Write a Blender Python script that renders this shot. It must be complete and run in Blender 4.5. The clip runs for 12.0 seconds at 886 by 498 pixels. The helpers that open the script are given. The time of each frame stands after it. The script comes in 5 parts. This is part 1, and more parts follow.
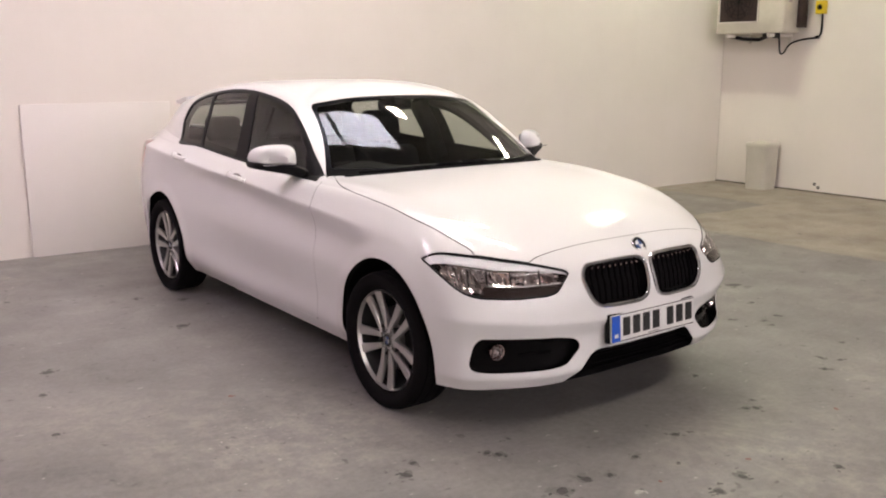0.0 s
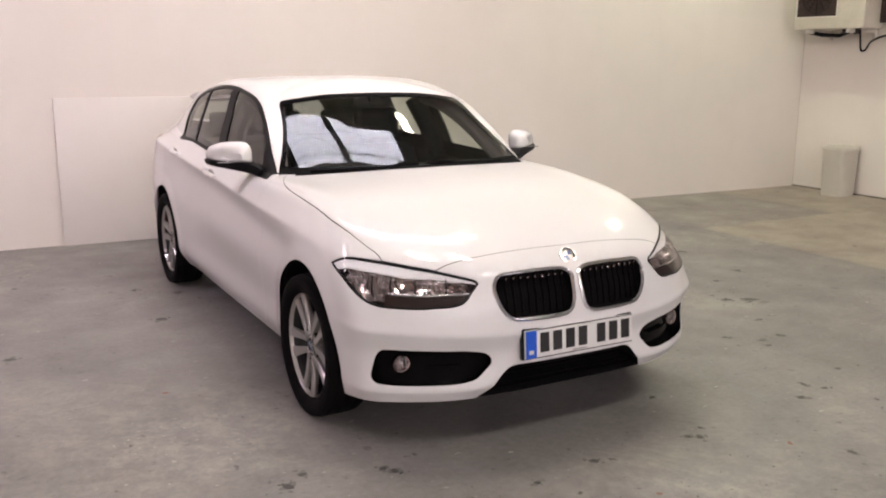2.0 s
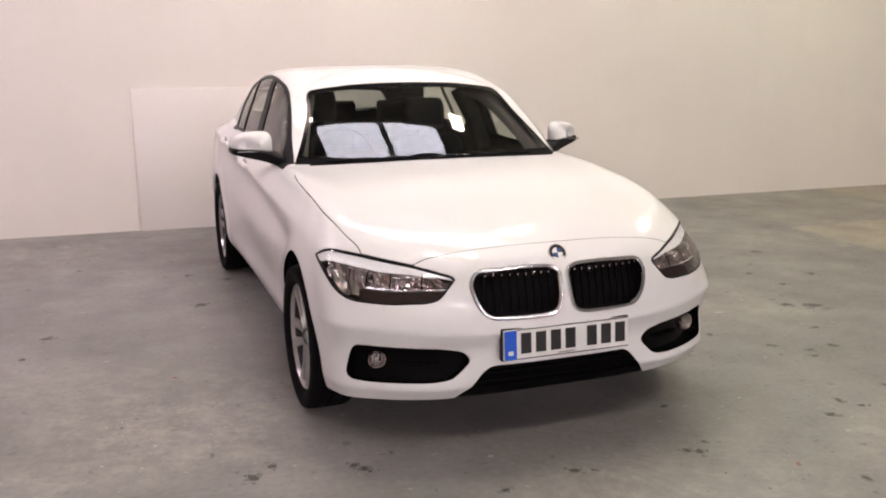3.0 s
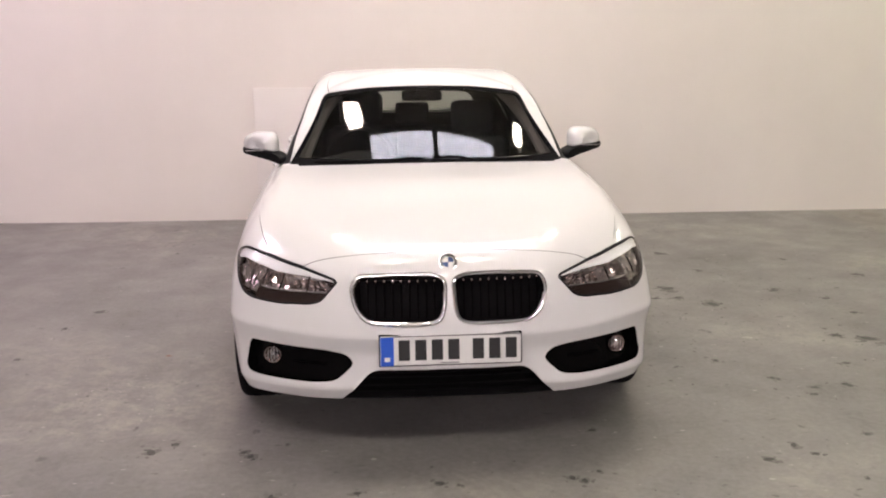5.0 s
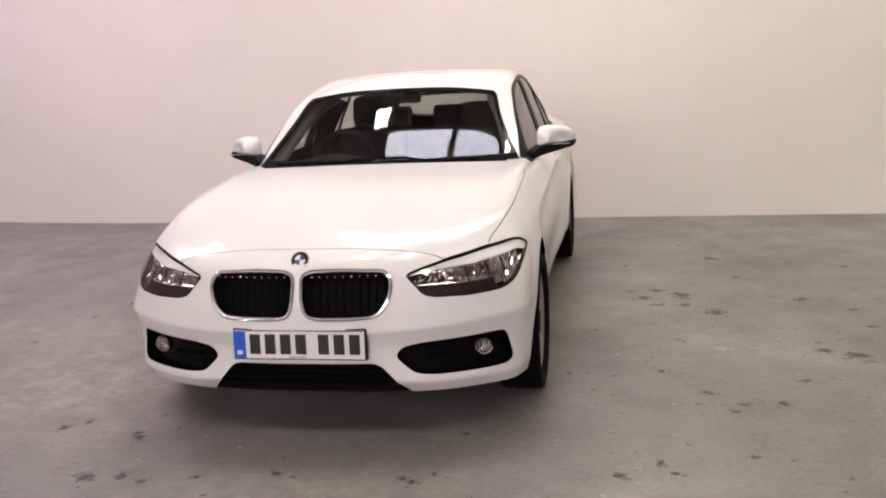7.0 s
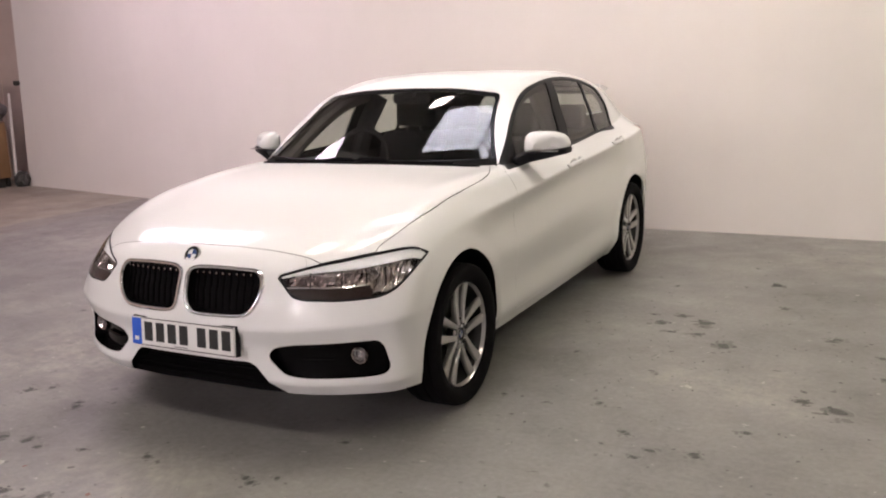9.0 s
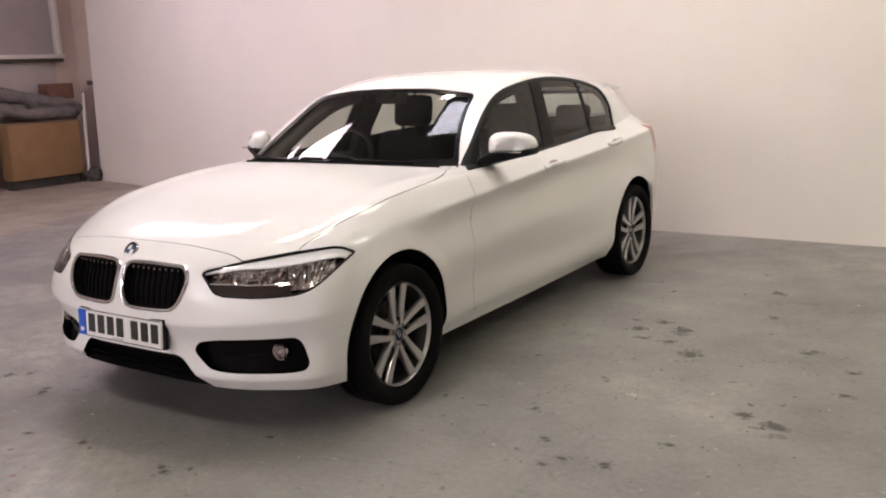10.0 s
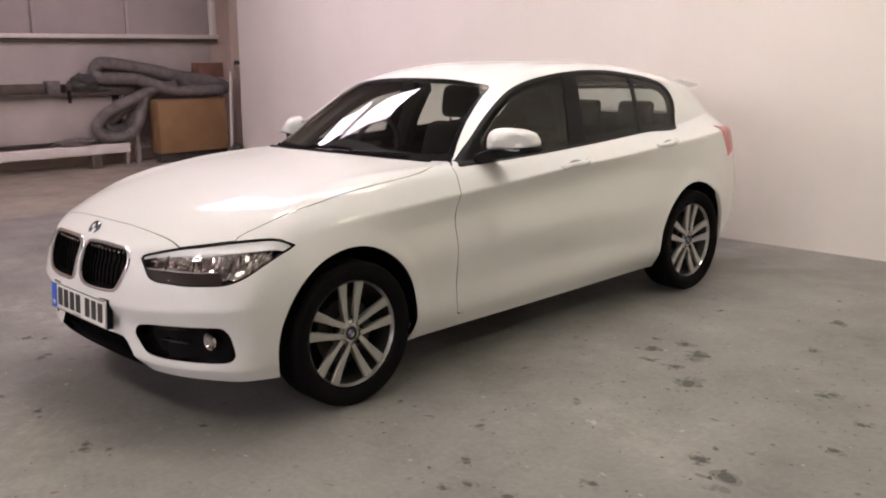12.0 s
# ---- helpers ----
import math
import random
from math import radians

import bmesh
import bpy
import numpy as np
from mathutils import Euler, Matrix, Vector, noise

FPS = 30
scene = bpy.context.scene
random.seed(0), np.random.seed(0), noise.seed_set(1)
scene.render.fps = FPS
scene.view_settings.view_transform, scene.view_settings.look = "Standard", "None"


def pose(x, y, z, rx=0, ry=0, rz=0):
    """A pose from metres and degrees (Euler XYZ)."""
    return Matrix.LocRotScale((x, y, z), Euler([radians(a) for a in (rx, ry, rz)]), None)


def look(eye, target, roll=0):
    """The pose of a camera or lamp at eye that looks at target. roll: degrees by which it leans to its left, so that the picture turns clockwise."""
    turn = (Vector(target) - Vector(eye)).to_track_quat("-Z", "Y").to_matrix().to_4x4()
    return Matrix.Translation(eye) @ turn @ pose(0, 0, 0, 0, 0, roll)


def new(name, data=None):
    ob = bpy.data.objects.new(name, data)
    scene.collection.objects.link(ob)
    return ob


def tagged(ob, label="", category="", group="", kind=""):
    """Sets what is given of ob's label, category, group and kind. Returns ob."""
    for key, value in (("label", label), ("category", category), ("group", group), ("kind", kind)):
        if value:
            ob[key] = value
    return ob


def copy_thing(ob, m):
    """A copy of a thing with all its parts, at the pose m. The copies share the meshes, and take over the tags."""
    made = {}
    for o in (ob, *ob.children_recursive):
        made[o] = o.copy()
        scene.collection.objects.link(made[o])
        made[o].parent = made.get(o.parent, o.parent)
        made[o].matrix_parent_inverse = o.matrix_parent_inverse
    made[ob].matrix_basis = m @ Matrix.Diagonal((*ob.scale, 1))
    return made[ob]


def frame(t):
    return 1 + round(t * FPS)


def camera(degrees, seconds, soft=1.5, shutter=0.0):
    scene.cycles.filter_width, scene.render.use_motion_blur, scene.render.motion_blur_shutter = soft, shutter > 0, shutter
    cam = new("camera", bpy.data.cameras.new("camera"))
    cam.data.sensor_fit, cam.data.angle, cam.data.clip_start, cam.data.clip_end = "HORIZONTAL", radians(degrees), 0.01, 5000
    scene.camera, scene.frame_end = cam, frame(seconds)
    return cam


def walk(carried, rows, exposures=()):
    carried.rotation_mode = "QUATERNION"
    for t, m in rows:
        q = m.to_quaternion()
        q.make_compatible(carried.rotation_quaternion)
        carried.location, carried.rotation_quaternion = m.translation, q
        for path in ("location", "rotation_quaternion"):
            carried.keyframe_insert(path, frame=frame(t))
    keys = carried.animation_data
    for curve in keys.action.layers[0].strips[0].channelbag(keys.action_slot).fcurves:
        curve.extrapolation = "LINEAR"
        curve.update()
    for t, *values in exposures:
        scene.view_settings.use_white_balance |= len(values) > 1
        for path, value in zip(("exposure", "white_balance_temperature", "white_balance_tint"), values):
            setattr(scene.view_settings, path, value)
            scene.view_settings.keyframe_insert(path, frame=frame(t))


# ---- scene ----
cam = camera(52.2, 12.0, 2.0)
PATH = [
    (0, (-2.969, -2.439, 1.533), (-1.797, -0.87, 1.127), 0.0),
    (0.5, (-2.849, -2.446, 1.519), (-1.693, -0.864, 1.117), -0.4),
    (1, (-2.628, -2.458, 1.532), (-1.502, -0.856, 1.125), -0.5),
    (1.5, (-2.42, -2.569, 1.535), (-1.378, -0.913, 1.121), -1.6),
    (2, (-2.16, -2.758, 1.539), (-1.216, -1.044, 1.124), 0.2),
    (2.5, (-1.884, -2.838, 1.516), (-1.042, -1.075, 1.09), -0.4),
    (3, (-1.582, -2.896, 1.523), (-0.905, -1.065, 1.091), -0.2),
    (3.2, (-1.473, -2.916, 1.533), (-0.853, -1.063, 1.106), -0.7),
    (4.8, (-0.404, -3.162, 1.542), (-0.197, -1.22, 1.109), -1.3),
    (5, (-0.249, -3.197, 1.556), (-0.114, -1.25, 1.119), -0.6),
    (5.5, (0.119, -3.221, 1.537), (0.13, -1.268, 1.106), -0.9),
    (6, (0.501, -3.171, 1.539), (0.383, -1.223, 1.102), -0.6),
    (6.5, (0.871, -3.173, 1.524), (0.619, -1.236, 1.096), -2.6),
    (7, (1.217, -3.149, 1.5), (0.837, -1.23, 1.087), -3.1),
    (7.2, (1.346, -3.095, 1.505), (0.924, -1.183, 1.099), -3.1),
    (8.8, (2.413, -2.669, 1.461), (1.555, -0.907, 1.064), -3.1),
    (9, (2.527, -2.589, 1.467), (1.631, -0.846, 1.068), -2.2),
    (9.5, (2.844, -2.427, 1.449), (1.836, -0.741, 1.073), -2.9),
    (10, (3.142, -2.241, 1.451), (2.053, -0.61, 1.057), -2.4),
    (10.5, (3.35, -2.005, 1.445), (2.17, -0.444, 1.032), -2.0),
    (11, (3.506, -1.793, 1.43), (2.248, -0.287, 1.042), -3.1),
    (11.5, (3.675, -1.579, 1.438), (2.332, -0.149, 1.048), -1.5),
    (12, (3.756, -1.457, 1.439), (2.352, -0.093, 1.029), -0.9),
]
walk(cam, [(t, look(eye, target, roll)) for t, eye, target, roll in PATH])

# ---- light ----
CEILING = 4.6
world = bpy.data.worlds.new("world")
world.use_nodes = True
scene.world = world
sky = world.node_tree.nodes.new("ShaderNodeTexSky")
sky.sky_type, sky.sun_disc = "NISHITA", False
sky.sun_elevation, sky.sun_rotation = radians(40), radians(150)
world.node_tree.links.new(sky.outputs[0], world.node_tree.nodes["Background"].inputs[0])
world.node_tree.nodes["Background"].inputs[1].default_value = 0.1
scene.view_settings.exposure = -0.085

# ---- materials ----
def material(name, colour, rough=0.5, metal=0.0, coat=0.0, spec=0.5):
    m = bpy.data.materials.new(name)
    m.use_nodes = True
    b = m.node_tree.nodes["Principled BSDF"]
    b.inputs["Base Color"].default_value = (*colour, 1)
    b.inputs["Roughness"].default_value = rough
    b.inputs["Metallic"].default_value = metal
    b.inputs["Coat Weight"].default_value = coat
    b.inputs["Coat Roughness"].default_value = 0.03
    b.inputs["Specular IOR Level"].default_value = spec
    return m


def node(m, kind, **values):
    n = m.node_tree.nodes.new(kind)
    for key, value in values.items():
        n.inputs[key.replace("_", " ")].default_value = value
    return n


def link(m, a, out, b, into):
    m.node_tree.links.new(a.outputs[out], b.inputs[into])


def bsdf(m):
    return m.node_tree.nodes["Principled BSDF"]


def ramp(m, source, stops):
    """A colour ramp fed by source's first output; stops are (place, colour)."""
    r = m.node_tree.nodes.new("ShaderNodeValToRGB")
    while len(r.color_ramp.elements) < len(stops):
        r.color_ramp.elements.new(0.5)
    for e, (p, c) in zip(r.color_ramp.elements, stops):
        e.position, e.color = p, (*c, 1)
    m.node_tree.links.new(source, r.inputs[0])
    return r


def coords(m, scale=(1, 1, 1)):
    t, mp = m.node_tree.nodes.new("ShaderNodeTexCoord"), m.node_tree.nodes.new("ShaderNodeMapping")
    mp.inputs["Scale"].default_value = scale
    link(m, t, "Object", mp, "Vector")
    return mp


def noise_tex(m, scale, detail=4.0, rough=0.55, at=None):
    n = node(m, "ShaderNodeTexNoise", Scale=scale, Detail=detail, Roughness=rough)
    if at:
        link(m, at, "Vector", n, "Vector")
    return n


def mix(m, fac, a, b, kind="MIX"):
    """Mix two colours; each of fac, a, b is a socket or a value."""
    n = m.node_tree.nodes.new("ShaderNodeMix")
    n.data_type, n.blend_type = "RGBA", kind
    for i, v in ((0, fac), (6, a), (7, b)):
        if isinstance(v, bpy.types.NodeSocket):
            m.node_tree.links.new(v, n.inputs[i])
        else:
            n.inputs[i].default_value = v if i == 0 else (*v, 1)
    return n.outputs[2]


def bump(m, height, strength, distance=0.01):
    n = node(m, "ShaderNodeBump", Strength=strength, Distance=distance)
    m.node_tree.links.new(height, n.inputs["Height"])
    link(m, n, "Normal", bsdf(m), "Normal")


def glass(name, tint, rough=0.0):
    """Thin tinted glass: what lies behind shows through the tint, with a mirror's gloss on top."""
    m = bpy.data.materials.new(name)
    m.use_nodes = True
    nt = m.node_tree
    nt.nodes.remove(nt.nodes["Principled BSDF"])
    tr, gl = nt.nodes.new("ShaderNodeBsdfTransparent"), nt.nodes.new("ShaderNodeBsdfGlossy")
    tr.inputs[0].default_value = (*tint, 1)
    gl.inputs["Roughness"].default_value = rough
    face, ms = nt.nodes.new("ShaderNodeLayerWeight"), nt.nodes.new("ShaderNodeMixShader")
    up, fr = nt.nodes.new("ShaderNodeMath"), nt.nodes.new("ShaderNodeMath")
    face.inputs[0].default_value = 0.5
    up.operation, up.inputs[1].default_value = "POWER", 5.0
    fr.operation, fr.inputs[1].default_value, fr.inputs[2].default_value = "MULTIPLY_ADD", 0.95, 0.045
    link(m, face, "Facing", up, 0), link(m, up, 0, fr, 0)
    link(m, fr, 0, ms, 0), link(m, tr, 0, ms, 1), link(m, gl, 0, ms, 2)
    link(m, ms, 0, nt.nodes["Material Output"], 0)
    return m


WHITE_PAINT = material("white_paint", (0.73, 0.73, 0.725), 0.5, 0, 0.8, 0.3)
bsdf(WHITE_PAINT).inputs["Coat Roughness"].default_value = 0.12
bump(WHITE_PAINT, noise_tex(WHITE_PAINT, 5.0, 3, 0.5, coords(WHITE_PAINT)).outputs[0], 0.07, 0.004)
GLOSS_BLACK = material("gloss_black", (0.004, 0.004, 0.005), 0.2, 0, 0.0, 0.35)
BAY_BLACK = material("bay_black", (0.003, 0.0028, 0.003), 0.14, spec=0.07)
MATT_BLACK = material("matt_black", (0.006, 0.0055, 0.006), 0.8, spec=0.06)
TRIM_BLACK = material("trim_black", (0.005, 0.005, 0.006), 0.5, spec=0.15)
CHROME = material("chrome", (0.72, 0.72, 0.73), 0.12, 1.0)
GLASS = glass("window_glass", (0.73, 0.765, 0.72))
REAR_GLASS = glass("rear_glass", (0.52, 0.56, 0.53))
LAMP_GLASS = glass("lamp_glass", (0.93, 0.94, 0.95))
FRIT = material("black_frit", (0.003, 0.003, 0.004), 0.2, spec=0.06)
TAIL_RED = material("tail_red", (0.45, 0.02, 0.02), 0.12, 0, 0.6)

# ---- room materials ----
def wall_paint(name, base, stain):
    """Old white emulsion: soft cloudy stains, faint streaks and a slightly rough skin."""
    m = material(name, base, 0.75, spec=0.3)
    at = coords(m)
    cloud = ramp(m, noise_tex(m, 0.7, 5, 0.6, at).outputs[0], [(0.35, (0, 0, 0)), (0.75, (1, 1, 1))])
    streak = coords(m, (3.0, 3.0, 0.25))
    lines = ramp(m, noise_tex(m, 1.3, 6, 0.65, streak).outputs[0], [(0.45, (0, 0, 0)), (0.8, (1, 1, 1))])
    c = mix(m, cloud.outputs[0], base, tuple(b * 0.93 for b in base))
    both = node(m, "ShaderNodeMath")
    both.operation, both.inputs[1].default_value = "MULTIPLY", 0.12
    link(m, lines, 0, both, 0)
    m.node_tree.links.new(mix(m, both.outputs[0], c, stain), bsdf(m).inputs["Base Color"])
    bump(m, noise_tex(m, 55, 6, 0.6, at).outputs[0], 0.25, 0.004)
    return m


def floor_paint():
    """Grey floor paint, scuffed and spotted, that stops at two straight edges; bare tan concrete beyond."""
    m = material("floor_paint", (0.2, 0.2, 0.2), 0.5)
    at = coords(m)
    sep = m.node_tree.nodes.new("ShaderNodeSeparateXYZ")
    link(m, at, "Vector", sep, 0)
    wob = noise_tex(m, 1.6, 5, 0.6, at)

    def math_node(op, a, b):
        n = m.node_tree.nodes.new("ShaderNodeMath")
        n.operation = op
        for i, v in enumerate((a, b)):
            if isinstance(v, bpy.types.NodeSocket):
                m.node_tree.links.new(v, n.inputs[i])
            else:
                n.inputs[i].default_value = v
        return n.outputs[0]

    def patch(x, y, reach):
        """A soft-edged, uneven round patch of the floor."""
        d = m.node_tree.nodes.new("ShaderNodeVectorMath")
        d.operation, d.inputs[1].default_value = "DISTANCE", (x, y, 0)
        link(m, at, "Vector", d, 0)
        far = math_node("ADD", math_node("DIVIDE", d.outputs["Value"], reach * 2), math_node("MULTIPLY", math_node("SUBTRACT", wob.outputs[0], 0.5), 0.7))
        return ramp(m, far, [(0.25, (1, 1, 1)), (0.6, (0, 0, 0))]).outputs[0]

    ragged = math_node("MULTIPLY", math_node("SUBTRACT", wob.outputs[0], 0.5), 0.35)
    x = math_node("ADD", sep.outputs[0], ragged)
    off = math_node("ABSOLUTE", math_node("ADD", x, 0.7), 0)
    edge = ramp(m, math_node("SUBTRACT", off, 4.1), [(0.47, (0, 0, 0)), (0.55, (1, 1, 1))])
    # one more strip of paint runs on along the back wall
    y = math_node("ADD", sep.outputs[1], ragged)
    strip = math_node("MULTIPLY", math_node("GREATER_THAN", y, 3.28), math_node("LESS_THAN", math_node("ABSOLUTE", x, 0), 5.75))
    bare = ramp(m, math_node("MULTIPLY", edge.outputs[0], math_node("SUBTRACT", 1.0, math_node("MULTIPLY", strip, 0.75))), [(0.0, (0, 0, 0)), (1.0, (1, 1, 1))])
    grey = ramp(m, noise_tex(m, 1.1, 8, 0.62, at).outputs[0], [(0.28, (0.158, 0.153, 0.145)), (0.5, (0.219, 0.212, 0.2)), (0.72, (0.281, 0.272, 0.253))])
    fine = ramp(m, noise_tex(m, 34, 6, 0.7, at).outputs[0], [(0.3, (0.8, 0.8, 0.8)), (0.7, (1.08, 1.08, 1.08))])
    worn = ramp(m, noise_tex(m, 0.55, 3, 0.5, at).outputs[0], [(0.5, (0, 0, 0)), (0.68, (1, 1, 1))])
    speck = ramp(m, noise_tex(m, 9, 8, 0.78, at).outputs[0], [(0.45, (0, 0, 0)), (0.68, (1, 1, 1))])
    tan = ramp(m, noise_tex(m, 1.7, 8, 0.65, at).outputs[0], [(0.25, (0.22, 0.19, 0.15)), (0.5, (0.33, 0.29, 0.235)), (0.75, (0.42, 0.38, 0.31))])
    c = mix(m, 1.0, grey.outputs[0], fine.outputs[0], "MULTIPLY")
    c = mix(m, math_node("MULTIPLY", math_node("MAXIMUM", worn.outputs[0], patch(-1.35, 0.75, 0.6)), math_node("MULTIPLY", speck.outputs[0], 0.6)), c, (0.44, 0.41, 0.345))
    tans = mix(m, 1.0, tan.outputs[0], fine.outputs[0], "MULTIPLY")
    c = mix(m, bare.outputs[0], c, tans)
    # dark scuffs and oil spots: uneven blots that gather in drifts
    drift = ramp(m, noise_tex(m, 0.9, 3, 0.5, at).outputs[0], [(0.4, (0.12, 0.12, 0.12)), (0.58, (1, 1, 1))])
    drifts = math_node("MAXIMUM", patch(2.0, 2.0, 1.1), patch(0.9, -1.2, 0.8))
    for turn, stretch, scale, low, tone in ((1.3, (1.3, 1.0, 1.0), 7.5, 0.69, 0.8), (2.4, (1.0, 1.5, 1.0), 15.0, 0.675, 0.8)):
        slant = coords(m, stretch)
        slant.inputs["Rotation"].default_value = (0, 0, turn)
        n = noise_tex(m, scale, 4.0, 0.45, slant)
        spot = ramp(m, n.outputs[0], [(low, (0, 0, 0)), (low + 0.06, (1, 1, 1))])
        c = mix(m, math_node("MULTIPLY", math_node("MULTIPLY", spot.outputs[0], math_node("MAXIMUM", drift.outputs[0], drifts)), tone), c, (0.02, 0.019, 0.018))
    for scale, size, thin, tone in ((5.5, 0.13, 0.8, 0.75),):
        warp = mix(m, 0.16, at.outputs[0], noise_tex(m, 9.0, 5, 0.65, at).outputs[1], "ADD")
        v = node(m, "ShaderNodeTexVoronoi", Scale=scale)
        m.node_tree.links.new(warp, v.inputs["Vector"])
        spot = ramp(m, v.outputs["Distance"], [(size * 0.4, (1, 1, 1)), (size, (0, 0, 0))])
        where = ramp(m, v.outputs["Color"], [(thin, (0, 0, 0)), (thin + 0.03, (1, 1, 1))])
        f = math_node("MULTIPLY", math_node("MULTIPLY", spot.outputs[0], where.outputs[0]), tone)
        c = mix(m, f, c, (0.02, 0.019, 0.018))
    # pale chips and a few rusty red marks
    chip = ramp(m, noise_tex(m, 17.0, 3, 0.5, coords(m, (1.0, 1.8, 1.0))).outputs[0], [(0.705, (0, 0, 0)), (0.73, (1, 1, 1))])
    c = mix(m, math_node("MULTIPLY", chip.outputs[0], 0.55), c, (0.52, 0.50, 0.45))
    rust = ramp(m, noise_tex(m, 3.4, 4, 0.6, coords(m, (1.7, 1.0, 1.0))).outputs[0], [(0.73, (0, 0, 0)), (0.8, (1, 1, 1))])
    c = mix(m, math_node("MULTIPLY", rust.outputs[0], 0.4), c, (0.30, 0.12, 0.08))
    m.node_tree.links.new(c, bsdf(m).inputs["Base Color"])
    r = ramp(m, noise_tex(m, 3.0, 6, 0.6, at).outputs[0], [(0.3, (0.38, 0.38, 0.38)), (0.7, (0.62, 0.62, 0.62))])
    m.node_tree.links.new(r.outputs[0], bsdf(m).inputs["Roughness"])
    bump(m, noise_tex(m, 40, 8, 0.7, at).outputs[0], 0.35, 0.004)
    return m


def mottled(name, a, b, scale, rough=0.7, metal=0.0, relief=0.2):
    m = material(name, a, rough, metal)
    at = coords(m)
    r = ramp(m, noise_tex(m, scale, 6, 0.6, at).outputs[0], [(0.3, a), (0.7, b)])
    m.node_tree.links.new(r.outputs[0], bsdf(m).inputs["Base Color"])
    if relief:
        bump(m, noise_tex(m, scale * 12, 5, 0.6, at).outputs[0], relief, 0.004)
    return m


def glow(name, colour, strength):
    m = bpy.data.materials.new(name)
    m.use_nodes = True
    b = bsdf(m)
    b.inputs["Base Color"].default_value = (0.8, 0.8, 0.8, 1)
    b.inputs["Emission Color"].default_value = (*colour, 1)
    b.inputs["Emission Strength"].default_value = strength
    return m


WALL_WHITE = wall_paint("wall_white", (0.78, 0.735, 0.685), (0.66, 0.61, 0.55))
BOARD_WHITE = wall_paint("board_white", (0.785, 0.748, 0.71), (0.75, 0.71, 0.67))
CEILING_PALE = mottled("ceiling_pale", (0.34, 0.33, 0.32), (0.4, 0.39, 0.38), 0.8)
FAR_GREY = mottled("far_grey", (0.36, 0.355, 0.35), (0.44, 0.43, 0.42), 0.8)
FAR_DARK = mottled("far_dark", (0.13, 0.13, 0.13), (0.18, 0.18, 0.175), 0.8)
FLOOR_GREY = floor_paint()
BEIGE = mottled("beige_paint", (0.5, 0.4, 0.345), (0.58, 0.47, 0.41), 1.5)
GREY_PANEL = mottled("grey_panel", (0.33, 0.285, 0.285), (0.4, 0.35, 0.345), 1.2, 0.5)
PALE_RAIL = mottled("pale_rail", (0.6, 0.56, 0.52), (0.68, 0.64, 0.6), 3)
BROWN_BOARD = mottled("brown_board", (0.19, 0.105, 0.046), (0.245, 0.14, 0.062), 2.5)
HOSE_GREY = mottled("hose_grey", (0.095, 0.083, 0.08), (0.185, 0.165, 0.155), 9)
DARK_CLOTH = mottled("dark_cloth", (0.03, 0.028, 0.027), (0.06, 0.055, 0.05), 8)
RED_WOOD = mottled("red_wood", (0.11, 0.05, 0.035), (0.17, 0.08, 0.055), 6)
OLD_WOOD = mottled("old_wood", (0.055, 0.042, 0.034), (0.1, 0.078, 0.062), 6)
BIN_WHITE = mottled("bin_white", (0.54, 0.52, 0.455), (0.61, 0.59, 0.52), 4, 0.5)
UNIT_CREAM = mottled("unit_cream", (0.46, 0.43, 0.37), (0.58, 0.55, 0.48), 3, 0.5)
SWITCH_YELLOW = material("switch_yellow", (0.75, 0.55, 0.02), 0.45)
STAIN = mottled("stain_grey", (0.52, 0.48, 0.44), (0.57, 0.53, 0.48), 3)
# ---- mesh tools ----
def mesh_of(name, verts, faces, mat, normals=None, smooth=True):
    me = bpy.data.meshes.new(name)
    me.from_pydata([tuple(map(float, v)) for v in verts], [], faces)
    me.materials.append(mat)
    if smooth:
        me.polygons.foreach_set("use_smooth", [True] * len(me.polygons))
    me.update()
    if normals is not None:
        me.normals_split_custom_set_from_vertices([tuple(map(float, n)) for n in normals])
    return me


def part(name, bm, mat, parent, label="", smooth=True, angle=35):
    """Link a bmesh or a mesh as one object under a thing or a part (parent None: a thing of its own)."""
    if isinstance(bm, bpy.types.Mesh):
        me = bm
    else:
        me = bpy.data.meshes.new(name)
        bmesh.ops.recalc_face_normals(bm, faces=bm.faces)
        bm.to_mesh(me)
        bm.free()
        me.materials.append(mat)
        if smooth:
            me.polygons.foreach_set("use_smooth", [True] * len(me.polygons))
            me.set_sharp_from_angle(angle=radians(angle))
    ob = new(name, me)
    ob.parent = parent
    if label:
        tagged(ob, label)
    return ob


def empty(name, at=(0, 0, 0)):
    e = new(name)
    e.location = at
    return e


def box(bm, x0, x1, y0, y1, z0, z1, bevel=0.0, segments=2):
    m = Matrix.LocRotScale(((x0 + x1) / 2, (y0 + y1) / 2, (z0 + z1) / 2), None, (x1 - x0, y1 - y0, z1 - z0))
    vs = bmesh.ops.create_cube(bm, size=1, matrix=m)["verts"]
    if bevel:
        edges = list({e for v in vs for e in v.link_edges})
        bmesh.ops.bevel(bm, geom=edges, offset=bevel, segments=segments, affect="EDGES", profile=0.5)
    return bm


def boxed(x0, x1, y0, y1, z0, z1, bevel=0.0, segments=2):
    return box(bmesh.new(), x0, x1, y0, y1, z0, z1, bevel, segments)


